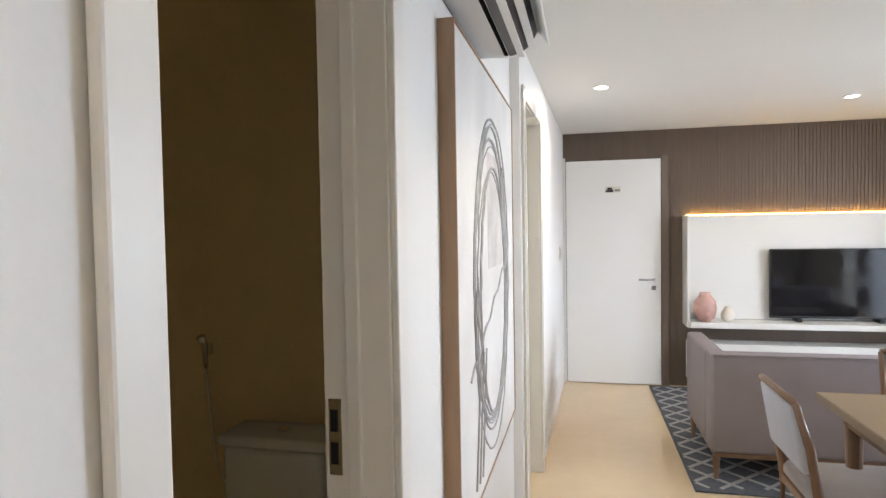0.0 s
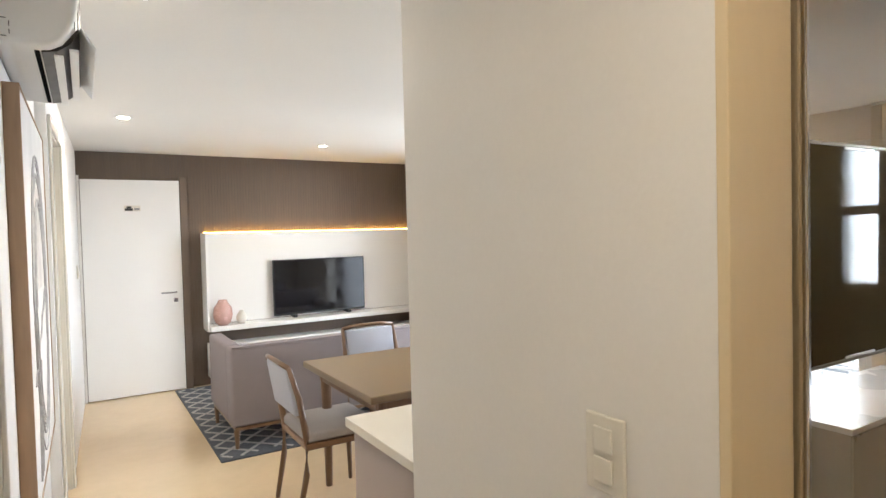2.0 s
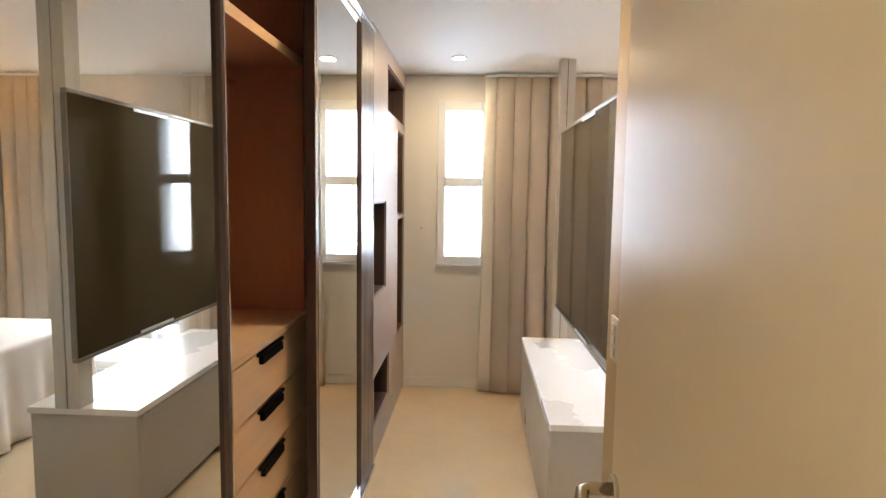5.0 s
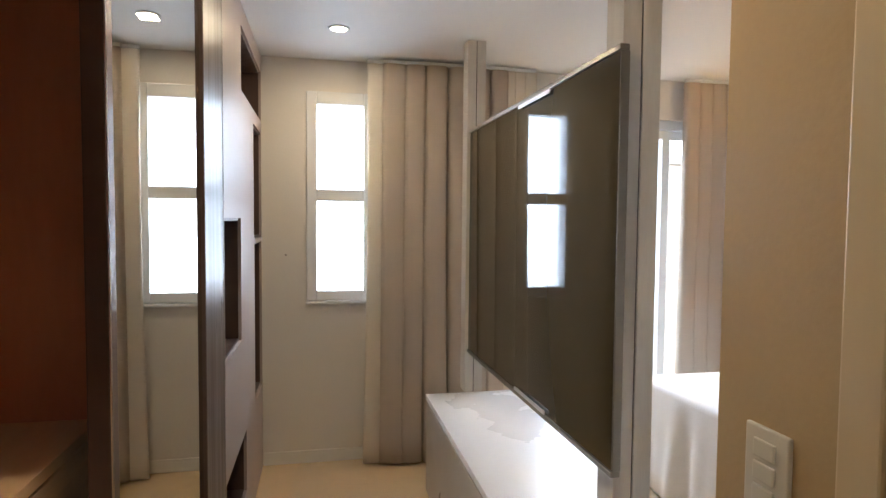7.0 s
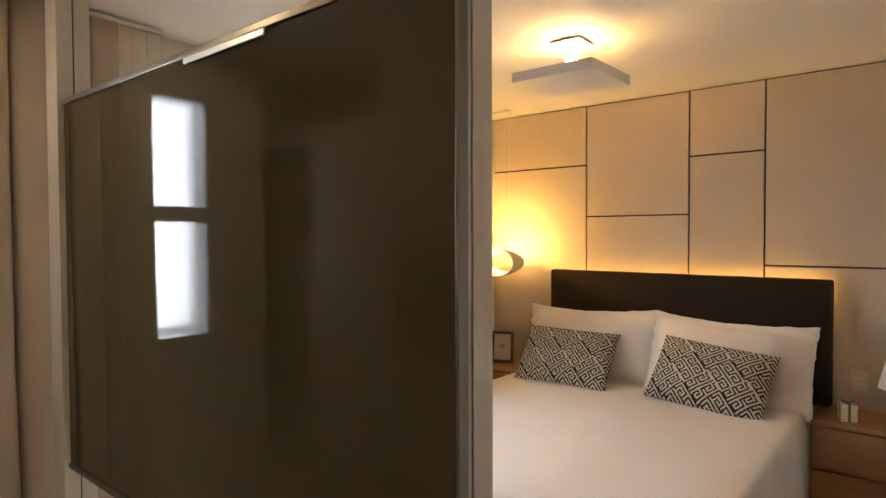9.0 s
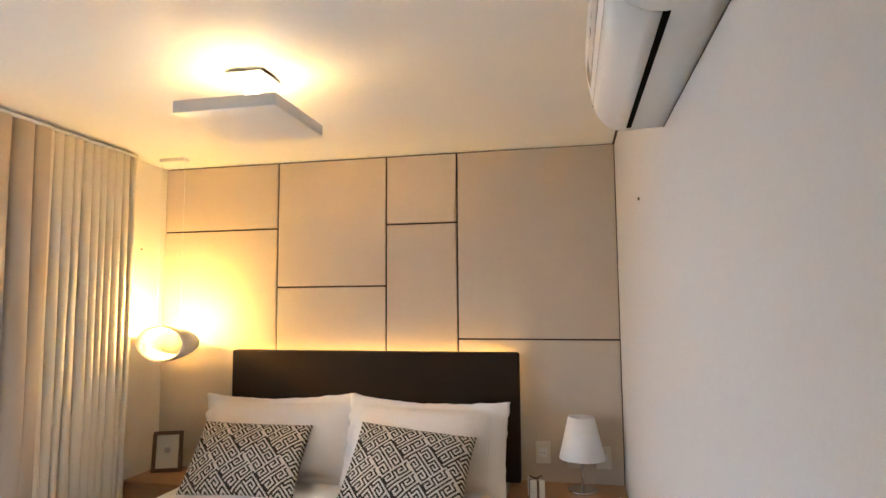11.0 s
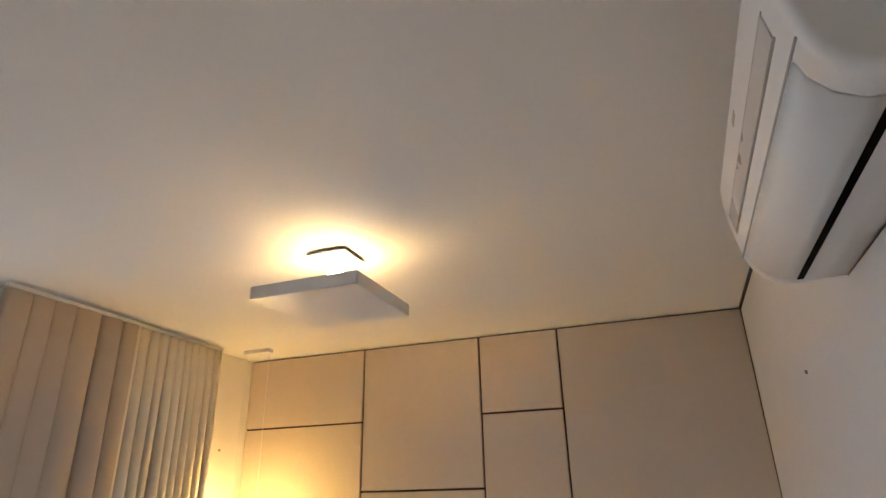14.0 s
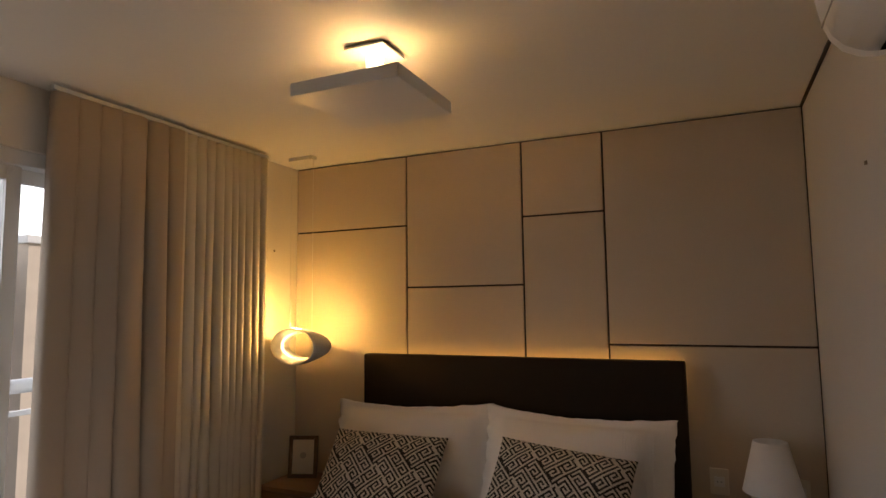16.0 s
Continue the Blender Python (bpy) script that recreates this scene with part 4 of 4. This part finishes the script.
pan = thing("glass_partition", "bronze mirrored glass panel with bronze metal edges between posts", "glass panel", m=Matrix.Translation((3.6, -1.17, 0)) @ Matrix.Rotation(radians(0.5), 4, "Z") @ Matrix.Translation((-3.6, 1.17, 0)))
part("glass", bm_box(2.832, -1.169, 0.783, 4.400, -1.165, 1.918), BRONZE, pan, "dark bronze mirror glass")
part("core", bm_box(2.830, -1.186, 0.773, 4.402, -1.1695, 1.928, 0.002), FRAME_BROWN, pan)
part("top_trim", bm_box(2.825, -1.188, 1.919, 4.404, -1.159, 1.936, 0.003), TRIM_BRONZE, pan, "bronze metal top trim")
part("bottom_trim", bm_box(2.825, -1.188, 0.765, 4.404, -1.159, 0.782, 0.003), TRIM_BRONZE, pan, "bronze metal bottom trim")
part("pivot", bm_box(3.30, -1.1585, 1.902, 3.62, -1.153, 1.916, 0.002), SATIN, pan, "chrome hanger bar")
part("pivot", bm_box(3.30, -1.1585, 0.786, 3.62, -1.153, 0.800, 0.002), SATIN, pan, "chrome hanger bar")
part("side_trim", bm_box(2.823, -1.188, 0.783, 2.8295, -1.162, 1.918, 0.002), TRIM_BRONZE, pan)

# ---- bedroom ----
# beige wall panels with dark joints
G = 0.005
COLS = ((XW, 3.059, (0, 1.319, HC - 0.004)), (3.059, 3.486, (0, 1.987, HC - 0.004)), (3.486, 4.182, (0, 1.625, HC - 0.004)), (4.182, XE, (0, 1.985, HC - 0.004)))
wallp = tagged(thing("wall_panelling", "beige upholstered wall panels with dark joints behind the bed", "wall"), kind="structure")
for x0, x1, zs_ in COLS:
    for z0, z1 in zip(zs_, zs_[1:]):
        part("panel", bm_box(x0 + G, YS - 0.014, z0 + G, x1 - G, YS, z1 - G, 0.003), PANEL, wallp)

# solid dark strip gives the shadow gap its darkness; no recess is cut
setting("trim_ceiling_gap_strip", bm_box(XW + 0.0005, YS + 0.002, HC - 0.012, XW + 0.010, -2.70, HC - 0.0005), JOINT, "dark strip standing for the shadow gap where wall meets ceiling", "trim")
for px_, py_, pz_, ry_ in ((XE - 0.003, -4.12, 1.86, 90), (XW + 0.003, -3.25, 1.90, 90), (XE - 0.003, -0.19, 1.25, 90)):
    plug = tagged(part("wall_plug", bm_cyl(0.006, -0.003, 0.003, seg=12), mat("grey_plug", (0.25, 0.23, 0.2), 0.7)), "small grey plug in the painted wall", "wall plug", "wall plugs")
    plug.matrix_basis = pose(px_, py_, pz_, 0, ry_, 0)

bed = thing("bed", "double bed with dark headboard and white cover", "bed")
hb = part("headboard", bm_box(2.709, YS + 0.045, 0.575, 4.403, YS + 0.113, 1.254, 0.012, 3), HEADBOARD, bed, "dark brown suede headboard", True)
part("light_strip", bm_box(2.745, YS + 0.018, 1.190, 4.37, YS + 0.044, 1.200), LED, hb, "warm light strip behind headboard")
part("base", bm_box(2.83, -4.20, 0.0, 4.42, -2.24, 0.30, 0.01), BED_WHITE, bed)
part("mattress", bm_box(2.812, -4.20, 0.302, 4.435, -2.215, 0.555, 0.05, 4), BED_WHITE, bed, "", True)


def bed_cover():
    """White spread: a softly uneven top with folds hanging to the floor on three sides."""
    x0, x1, y0, y1, zt = 2.792, 4.458, -4.215, -2.175, 0.585
    bm = bmesh.new()
    ring = []
    steps = 60
    r = 0.085
    side = [(x0, y0 + (y1 - r - y0) * i / steps, -1, 0) for i in range(steps)]
    side += [(x0 + r - r * math.cos(a), y1 - r + r * math.sin(a), -math.cos(a), math.sin(a)) for a in (0.5 * math.pi * i / 8 for i in range(8))]
    side += [(x0 + r + (x1 - x0 - 2 * r) * i / steps, y1, 0, 1) for i in range(steps)]
    side += [(x1 - r + r * math.sin(a), y1 - r + r * math.cos(a), math.sin(a), math.cos(a)) for a in (0.5 * math.pi * i / 8 for i in range(8))]
    side += [(x1, y1 - r + (y0 - y1 + r) * i / steps, 1, 0) for i in range(steps + 1)]
    cx = (x0 + x1) / 2
    levels = ((0.05, zt), (0.018, zt - 0.003), (0.005, zt - 0.012), (0.0, zt - 0.03), (-0.004, 0.44), (-0.010, 0.33), (-0.016, 0.22), (-0.022, 0.12), (-0.026, 0.012))
    for n_l, (inset, z) in enumerate(levels):
        line = []
        drop = max(0.0, (zt - 0.03 - z)) / zt
        for k, (x, y, nx, ny) in enumerate(side):
            w = 0.026 * drop * (math.sin(k * 0.55) + 0.6 * math.sin(k * 0.93 + 1.3) + 0.4 * math.sin(k * 0.21))
            off = -inset + w
            line.append(bm.verts.new((x + nx * off, y + ny * off, z)))
        ring.append(line)
    for a, b in zip(ring, ring[1:]):
        for k in range(len(a) - 1):
            bm.faces.new((a[k], b[k], b[k + 1], a[k + 1]))
    # the top closes in towards the middle of the head end, gently uneven
    line = ring[0]
    inner = [(v.co.x, v.co.y) for v in line]
    for a in (0.06, 0.13, 0.21, 0.30, 0.40, 0.51, 0.63, 0.76, 0.90):
        nxt = []
        for x, y in inner:
            px, py = cx + (x - cx) * (1 - a), y0 + (y - y0) * (1 - a)
            nxt.append(bm.verts.new((px, py, zt + 0.004 + 0.012 * noise.noise(Vector((px * 3.1, py * 2.4, 2.0))))))
        for k in range(len(line) - 1):
            bm.faces.new((line[k], line[k + 1], nxt[k + 1], nxt[k]))
        line = nxt
    bm.faces.new(line)
    bmesh.ops.recalc_face_normals(bm, faces=bm.faces)
    return bm


cover = thing("bedspread", "smooth white cotton bedspread hanging over the bed", "bedding")
cv = part("cloth", bed_cover(), BED_WHITE, cover, "", True)
cv.modifiers.new("thickness", "SOLIDIFY").thickness = 0.006


def bm_pillow(w, h, t, flange=0.0, n=26, sag=0.0):
    """A stuffed rectangle standing in the xz plane, its corners drawn out."""
    bm = bmesh.new()
    sides = []
    for s in (-1, 1):
        g = []
        for j in range(n + 1):
            row = []
            for i in range(n + 1):
                u, v = 2 * i / n - 1, 2 * j / n - 1
                fu, fv = 1 - flange / (w / 2), 1 - flange / (h / 2)
                uu, vv = min(1, abs(u) / fu), min(1, abs(v) / fv)
                puff = max(0.0, (1 - uu ** 2.6)) ** 0.55 * max(0.0, (1 - vv ** 2.6)) ** 0.55
                pin = 1 - 0.035 * (1 - abs(v) ** 2) * abs(u) ** 6
                pin_v = 1 - 0.055 * (1 - abs(u) ** 2) * abs(v) ** 6 - sag * (1 - abs(u) ** 2.4 + 0.12 * math.sin(4.2 * u + 0.8)) * max(0, v) ** 2
                rim_ = flange * 0.16 * noise.noise(Vector((u * 7.0, v * 7.0, 5.0))) * max(abs(u), abs(v)) ** 8
                wr_ = 0.05 * noise.noise(Vector((u * 2.3, v * 2.3, s * 3.0))) * puff
                row.append(bm.verts.new((u * w / 2 * pin + rim_, s * (t / 2 * puff * (1 + wr_ * 4) + 0.003) + 1.4 * rim_, v * h / 2 * pin_v + 0.8 * rim_)))
            g.append(row)
        sides.append(g)
        for j in range(n):
            for i in range(n):
                f = (g[j][i], g[j][i + 1], g[j + 1][i + 1], g[j + 1][i])
                bm.faces.new(f if s < 0 else f[::-1])
    a, b = sides
    rim = [(0, i) for i in range(n)] + [(j, n) for j in range(n)] + [(n, n - i) for i in range(n)] + [(n - j, 0) for j in range(n)]
    for k in range(len(rim)):
        (j0, i0), (j1, i1) = rim[k], rim[(k + 1) % len(rim)]
        bm.faces.new((a[j0][i0], b[j0][i0], b[j1][i1], a[j1][i1]))
    return bm


for x, wd, lean, roll in ((4.035, 0.90, 17, 1.5), (3.185, 0.87, 17, -1.5)):
    pl = thing("pillow", "large white flanged pillow leaning on the headboard", "pillow", "bed pillows", pose(x, -4.055 + (0.02 if x < 3.5 else 0), 0.79, lean, roll, 0))
    part("case", bm_pillow(wd, 0.49, 0.20, 0.05, 34, 0.065), BED_WHITE, pl, "", True)
    tucks = bmesh.new()
    for k in range(11):
        bmesh.ops.create_cube(tucks, size=1, matrix=Matrix.Translation((-0.34 + 0.012 * k, 0.060 + 0.0032 * k, 0.02)) @ Matrix.Diagonal((0.004, 0.006, 0.30, 1)))
    if x < 3.5:
        part("pleats", tucks, BED_WHITE, pl, "fine stitched pleats")

# key pattern in eight by eight cells: 1 is a dark thread cell
KEY = ("11111111", "00000000", "11111110", "10000010", "10111010", "10001010", "11111011", "00000000")


def key_cell(a, b):
    i, j = int(math.floor(a)) % 8, int(math.floor(b)) % 8
    if (int(math.floor(a / 8)) // 2 + int(math.floor(b / 8)) // 2) % 2:
        i, j = 7 - j, i
    return KEY[j][i] == "1"


def key_cushion(m, label):
    c = thing("cushion", label, "cushion", "patterned cushions", m)
    n = 150
    w, h = 0.60, 0.40
    bm = bm_pillow(w, h, 0.15, 0.0, n)
    bm.faces.ensure_lookup_table()
    for f in bm.faces:
        p = f.calc_center_median()
        a, b = (p.x + p.z) / 0.0118, (p.x - p.z) / 0.0118
        f.material_index = 0 if key_cell(a, b) else 1
    part("cover", bm, (WEAVE_BLACK, WEAVE_WHITE), c, "black and cream key-pattern weave", True)
    part("piping", bm_tube([(-0.29, 0, -0.18), (-0.28, 0, 0), (-0.29, 0, 0.18)], 0.004, 6), WEAVE_BLACK, c)
    return c


key_cushion(pose(4.07, -3.83, 0.735, 40, -1, 4), "black and cream key-patterned cushion leaning on pillow")
key_cushion(pose(3.215, -3.83, 0.735, 40, -5, -2), "black and cream key-patterned cushion tilted against pillow")


def nightstand(x0, x1, y1, zt, label):
    n = thing("nightstand", label, "nightstand", "bedside tables")
    part("top", bm_box(x0, YS + 0.003, zt - 0.022, x1, y1, zt, 0.002), NIGHT_WOOD, n)
    part("body", bm_box(x0 + 0.002, YS + 0.003, 0.10, x1 - 0.002, y1 - 0.02, zt - 0.0225), NIGHT_WOOD, n)
    hz = (zt - 0.03 - 0.10) / 2
    for k in range(2):
        part("drawer", bm_box(x0 + 0.003, y1 - 0.0195, 0.103 + k * (hz + 0.004), x1 - 0.003, y1 - 0.002, 0.10 + k * (hz + 0.004) + hz - 0.003, 0.0015), NIGHT_WOOD, n)
    part("plinth", bm_box(x0 + 0.02, YS + 0.01, 0.0, x1 - 0.02, y1 - 0.05, 0.0995), BLACK, n, "recessed dark plinth")
    return n


nightstand(2.175, 2.765, -3.95, 0.563, "mid-brown wooden nightstand between bed and wall")
nightstand(4.475, 4.935, -3.98, 0.535, "mid-brown wooden nightstand under the hanging lamp")

tl = thing("table_lamp", "white table lamp with cone shade, unlit, on the nightstand", "lamp", m=pose(2.392, -4.19, 0.563))
part("base", bm_cyl(0.078, 0.0, 0.012, bev=0.003), CHROME, tl, "satin round foot")
part("stem", bm_cyl(0.006, 0.012, 0.20), CHROME, tl)
shade = bm_lathe([(0.116, 0.165), (0.066, 0.372), (0.063, 0.372), (0.113, 0.165)], 36)
bmesh.ops.delete(shade, geom=[f for f in shade.faces if len(f.verts) > 4], context="FACES")
part("shade", shade, SHADE, tl, "white cone shade", True)
cd = thing("gift_box", "small cream wrapped box with brown ribbon on the nightstand", "box", m=pose(2.62, -4.06, 0.563, 0, 0, 18))
part("box", bm_box(-0.035, -0.035, 0, 0.035, 0.035, 0.085, 0.003), PAPER, cd)
part("ribbon", bm_join(bm_box(-0.0365, -0.006, 0, 0.0365, 0.006, 0.0868, 0.001), bm_box(-0.006, -0.0367, 0, 0.006, 0.0367, 0.0864, 0.001)), GOLD_FRAME, cd, "brown ribbon")
part("bow", bm_tube([(-0.03, 0.0, 0.10), (0, 0, 0.088), (0.03, 0, 0.10), (0.01, 0.01, 0.092)], 0.004, 6), GOLD_FRAME, cd)
rc = thing("remote_control", "slim white remote control lying on the nightstand", "remote", m=pose(2.235, -4.02, 0.5635, 0, 0, 60))
part("body", bm_box(-0.06, -0.018, 0, 0.06, 0.018, 0.014, 0.004), PLASTIC, rc)
for k in range(3):
    part("button", bm_box(-0.03 + 0.02 * k, -0.006, 0.0142, -0.018 + 0.02 * k, 0.006, 0.016), BLACK, rc)


def socket(x, z, w, label):
    s = thing("wall_socket", label, "socket", "wall plates", pose(x, YS, z))
    part("plate", bm_box(-w / 2, 0.0005, -0.058, w / 2, 0.008, 0.058, 0.003), PLATE_PLASTIC, s)
    part("insert", bm_box(-w * 0.28, 0.0085, -0.022, w * 0.28, 0.010, 0.022, 0.001), PLASTIC, s)
    for dx in (-0.008, 0.008):
        part("hole", bm_cyl(0.0025, 0.0, 0.002, seg=10), BLACK, s).matrix_basis = pose(dx, 0.0102, 0, 90)
    return s


socket(2.595, 0.715, 0.078, "ivory wall socket beside the headboard")
socket(2.43, 0.70, 0.078, "ivory wall socket behind the table lamp")
socket(2.28, 0.70, 0.078, "ivory wall socket behind the table lamp")

pf = thing("photo_frame", "bronze photo frame with white mat on the nightstand", "photo frame", m=pose(4.80, -4.19, 0.5355, 8, 0, 22))
for x0, x1, z0, z1 in ((-0.085, -0.063, 0, 0.235), (0.063, 0.085, 0, 0.235), (-0.063, 0.063, 0, 0.022), (-0.063, 0.063, 0.213, 0.235)):
    part("frame_bar", bm_box(x0, -0.008, z0, x1, 0.014, z1, 0.003), GOLD_FRAME, pf)
part("mat", bm_box(-0.0625, -0.004, 0.0225, 0.0625, 0.006, 0.2125), PAPER, pf, "white paper mat")
part("motif", bm_cyl(0.018, 0, 0.001, seg=20), mat("grey_ink", (0.45, 0.42, 0.38), 0.8), pf, "small grey motif").matrix_basis = pose(0, 0.0065, 0.125, -90)
part("stand", bm_box(-0.02, -0.07, 0.0, 0.02, -0.0085, 0.006), GOLD_FRAME, pf)

# ceiling lamp: canopy, lit stem, square reflector
cl = thing("ceiling_lamp", "square white ceiling lamp throwing warm light upward", "ceiling lamp", m=pose(3.60, -3.00, HC))
part("canopy", bm_box(-0.075, -0.075, -0.016, 0.075, 0.075, -0.010, 0.001), PLASTIC, cl)
part("canopy_core", bm_box(-0.03, -0.03, -0.0095, 0.03, 0.03, -0.0005), PLASTIC, cl)
part("bulb", bm_box(-0.022, -0.022, -0.150, 0.022, 0.022, -0.0165, 0.003), BULB, cl, "glowing square bulb")
part("shade", bm_box(-0.20, -0.20, -0.198, 0.20, 0.20, -0.152, 0.004), PLASTIC, cl, "square white reflector plate")

# hanging eye-shaped lamp
pd = thing("pendant_lamp", "white eye-shaped pendant lamp on two thin cables, lit", "pendant lamp", m=pose(4.745, -4.09, 0))
part("canopy", bm_box(-0.085, -0.022, HC - 0.022, 0.085, 0.022, HC - 0.0005, 0.002), PLASTIC, pd)
part("cable", bm_tube([(-0.078, 0, HC - 0.022), (-0.078, 0, 1.37)], 0.0012, 6), PLASTIC, pd)
part("cable", bm_tube([(0.078, 0, HC - 0.022), (0.078, 0, 1.37)], 0.0012, 6), PLASTIC, pd)


def bm_eye():
    """A hollow almond ring open towards the room."""
    bm = bmesh.new()
    n, m_ = 48, 14
    rings = []
    for i in range(n):
        a = 2 * math.pi * i / n
        wide = 0.055 + 0.035 * (0.5 - 0.5 * math.cos(a))
        ring = []
        for k in range(m_):
            b = 2 * math.pi * k / m_
            rad = 0.105 + 0.012 * math.cos(b)
            ring.append(bm.verts.new((1.55 * rad * math.cos(a) * (1 + 0.10 * math.sin(b)), wide * math.sin(b), 0.82 * rad * math.sin(a) * (1 + 0.16 * math.sin(b)))))
        rings.append(ring)
    for i in range(n):
        for k in range(m_):
            bm.faces.new((rings[i][k], rings[(i + 1) % n][k], rings[(i + 1) % n][(k + 1) % m_], rings[i][(k + 1) % m_]))
    bmesh.ops.recalc_face_normals(bm, faces=bm.faces)
    return bm


ring = part("shade", bm_eye(), PLASTIC, pd, "white almond ring", True)
ring.matrix_basis = pose(0, 0, 1.30, 0, 0, -6)
part("led_arc", bm_tube([(0.146 * math.cos(radians(a)), 0.0, 0.077 * math.sin(radians(a))) for a in range(-78, 90, 12)], [0.002, 0.005] + [0.009] * 10 + [0.005, 0.002], 6), ARC, pd, "glowing inner arc").matrix_basis = pose(0, 0, 1.30, 0, 0, -6)

# balcony door
bd = tagged(thing("window_2", "white aluminium sliding balcony door, full height glass", "balcony door"), kind="structure")
for y0, y1, z0, z1, x0 in ((-3.30, -3.24, 0, 2.14, 0.02), (-1.78, -1.72, 0, 2.14, 0.02), (-3.2395, -1.7805, 2.08, 2.14, 0.02), (-3.2395, -1.7805, 0.0, 0.05, 0.02)):
    part("outer_frame", bm_box(XE + x0, y0, z0, XE + 0.12, y1, z1, 0.003), ALU, bd)
for y0, y1, xo in ((-3.235, -2.640, 0.07), (-2.690, -1.785, 0.03)):
    sash = part("sash", bm_join(bm_box(XE + xo, y0, 0.055, XE + xo + 0.03, y0 + 0.055, 2.075, 0.002), bm_box(XE + xo, y1 - 0.055, 0.055, XE + xo + 0.03, y1, 2.075, 0.002), bm_box(XE + xo, y0 + 0.0555, 2.02, XE + xo + 0.03, y1 - 0.0555, 2.075, 0.002), bm_box(XE + xo, y0 + 0.0555, 0.055, XE + xo + 0.03, y1 - 0.0555, 0.12, 0.002)), ALU, bd)
    p = part("pane", bm_box(XE + xo + 0.012, y0 + 0.055, 0.12, XE + xo + 0.017, y1 - 0.055, 2.02), GLASS, sash, "clear pane")
    p.visible_shadow = False
curtain("curtain", "beige linen curtain hanging in wide folds by the balcony door", XE - 0.11, -3.33, -2.70, CURTAIN, 6, 0.085, seed=11)
curtain("curtain", "pale grey curtain in tight pleats beside the bed corner", XE - 0.10, -3.93, -3.30, SHEER, 11, 0.052, seed=12)

# ---- outside ----
setting("balcony_floor", bm_box(XE + 0.145, -3.9, -0.14, 6.25, -1.2, -0.02), CONCRETE, "grey tiled balcony floor", "balcony")
br = thing("balcony_railing", "white metal balcony railing", "railing")
part("top_rail", bm_box(6.14, -3.9, 1.055, 6.22, -1.2, 1.135, 0.03, 4), ALU, br)
part("mid_rail", bm_box(6.165, -3.9, 0.93, 6.195, -1.2, 0.96, 0.004), ALU, br)
part("low_rail", bm_box(6.165, -3.9, 0.06, 6.195, -1.2, 0.09, 0.004), ALU, br)
for k in range(10):
    yk = -3.85 + 0.29 * k
    part("post", bm_box(6.168, yk - 0.012, -0.02, 6.192, yk + 0.012, 0.9295, 0.002), ALU, br)
setting("ground", bm_box(-400, -400, -20.2, 600, 400, -20), GROUND, "grey ground far below the flat", "ground")


def apartment_block(m, floors, bays, label, tan):
    b = thing("apartment_building", label, "building", "far apartment buildings", m)
    w, hgt = bays * 3.2, floors * 2.9
    part("wall", bm_box(0, -w / 2, 0, 14, w / 2, hgt, 0.0), FACADE_TAN if tan else FACADE, b)
    part("roof", bm_box(-0.3, -w / 2 - 0.3, hgt + 0.002, 14.3, w / 2 + 0.3, hgt + 0.7, 0.05), FACADE, b)
    slab = bm_box(-0.25, -w / 2, 0.0, -0.002, w / 2, 1.75, 0.02)
    me = bpy.data.meshes.new("balcony")
    slab.to_mesh(me)
    slab.free()
    me.materials.append(FACADE)
    wb = bm_box(-0.06, -1.25, 0.0, -0.003, 1.25, 0.75, 0.0)
    mw = bpy.data.meshes.new("window")
    wb.to_mesh(mw)
    wb.free()
    mw.materials.append(WINDOW_DARK)
    for f in range(0 if tan else floors):
        o = new("balcony", me)
        o.parent, o.location = b, (0, 0, f * 2.9)
        for k in range(bays):
            o = new("window", mw)
            o.parent, o.location = b, (0, -w / 2 + 3.2 * (k + 0.5), f * 2.9 + 1.8)
    return b


apartment_block(pose(60, -26.3, -20.2), 9, 6, "white apartment building with dark windows across the street", False)
apartment_block(pose(56, -36.2, -21.7), 10, 2, "plain tan tower beside the white apartment building", True)


sky_card = bm_box(140, -300, -20, 141, 300, 160)
setting("backdrop", sky_card, glow("bright_hazy_sky", (0.88, 0.94, 1.0), 4.2), "bright hazy white sky in the distance", "sky")
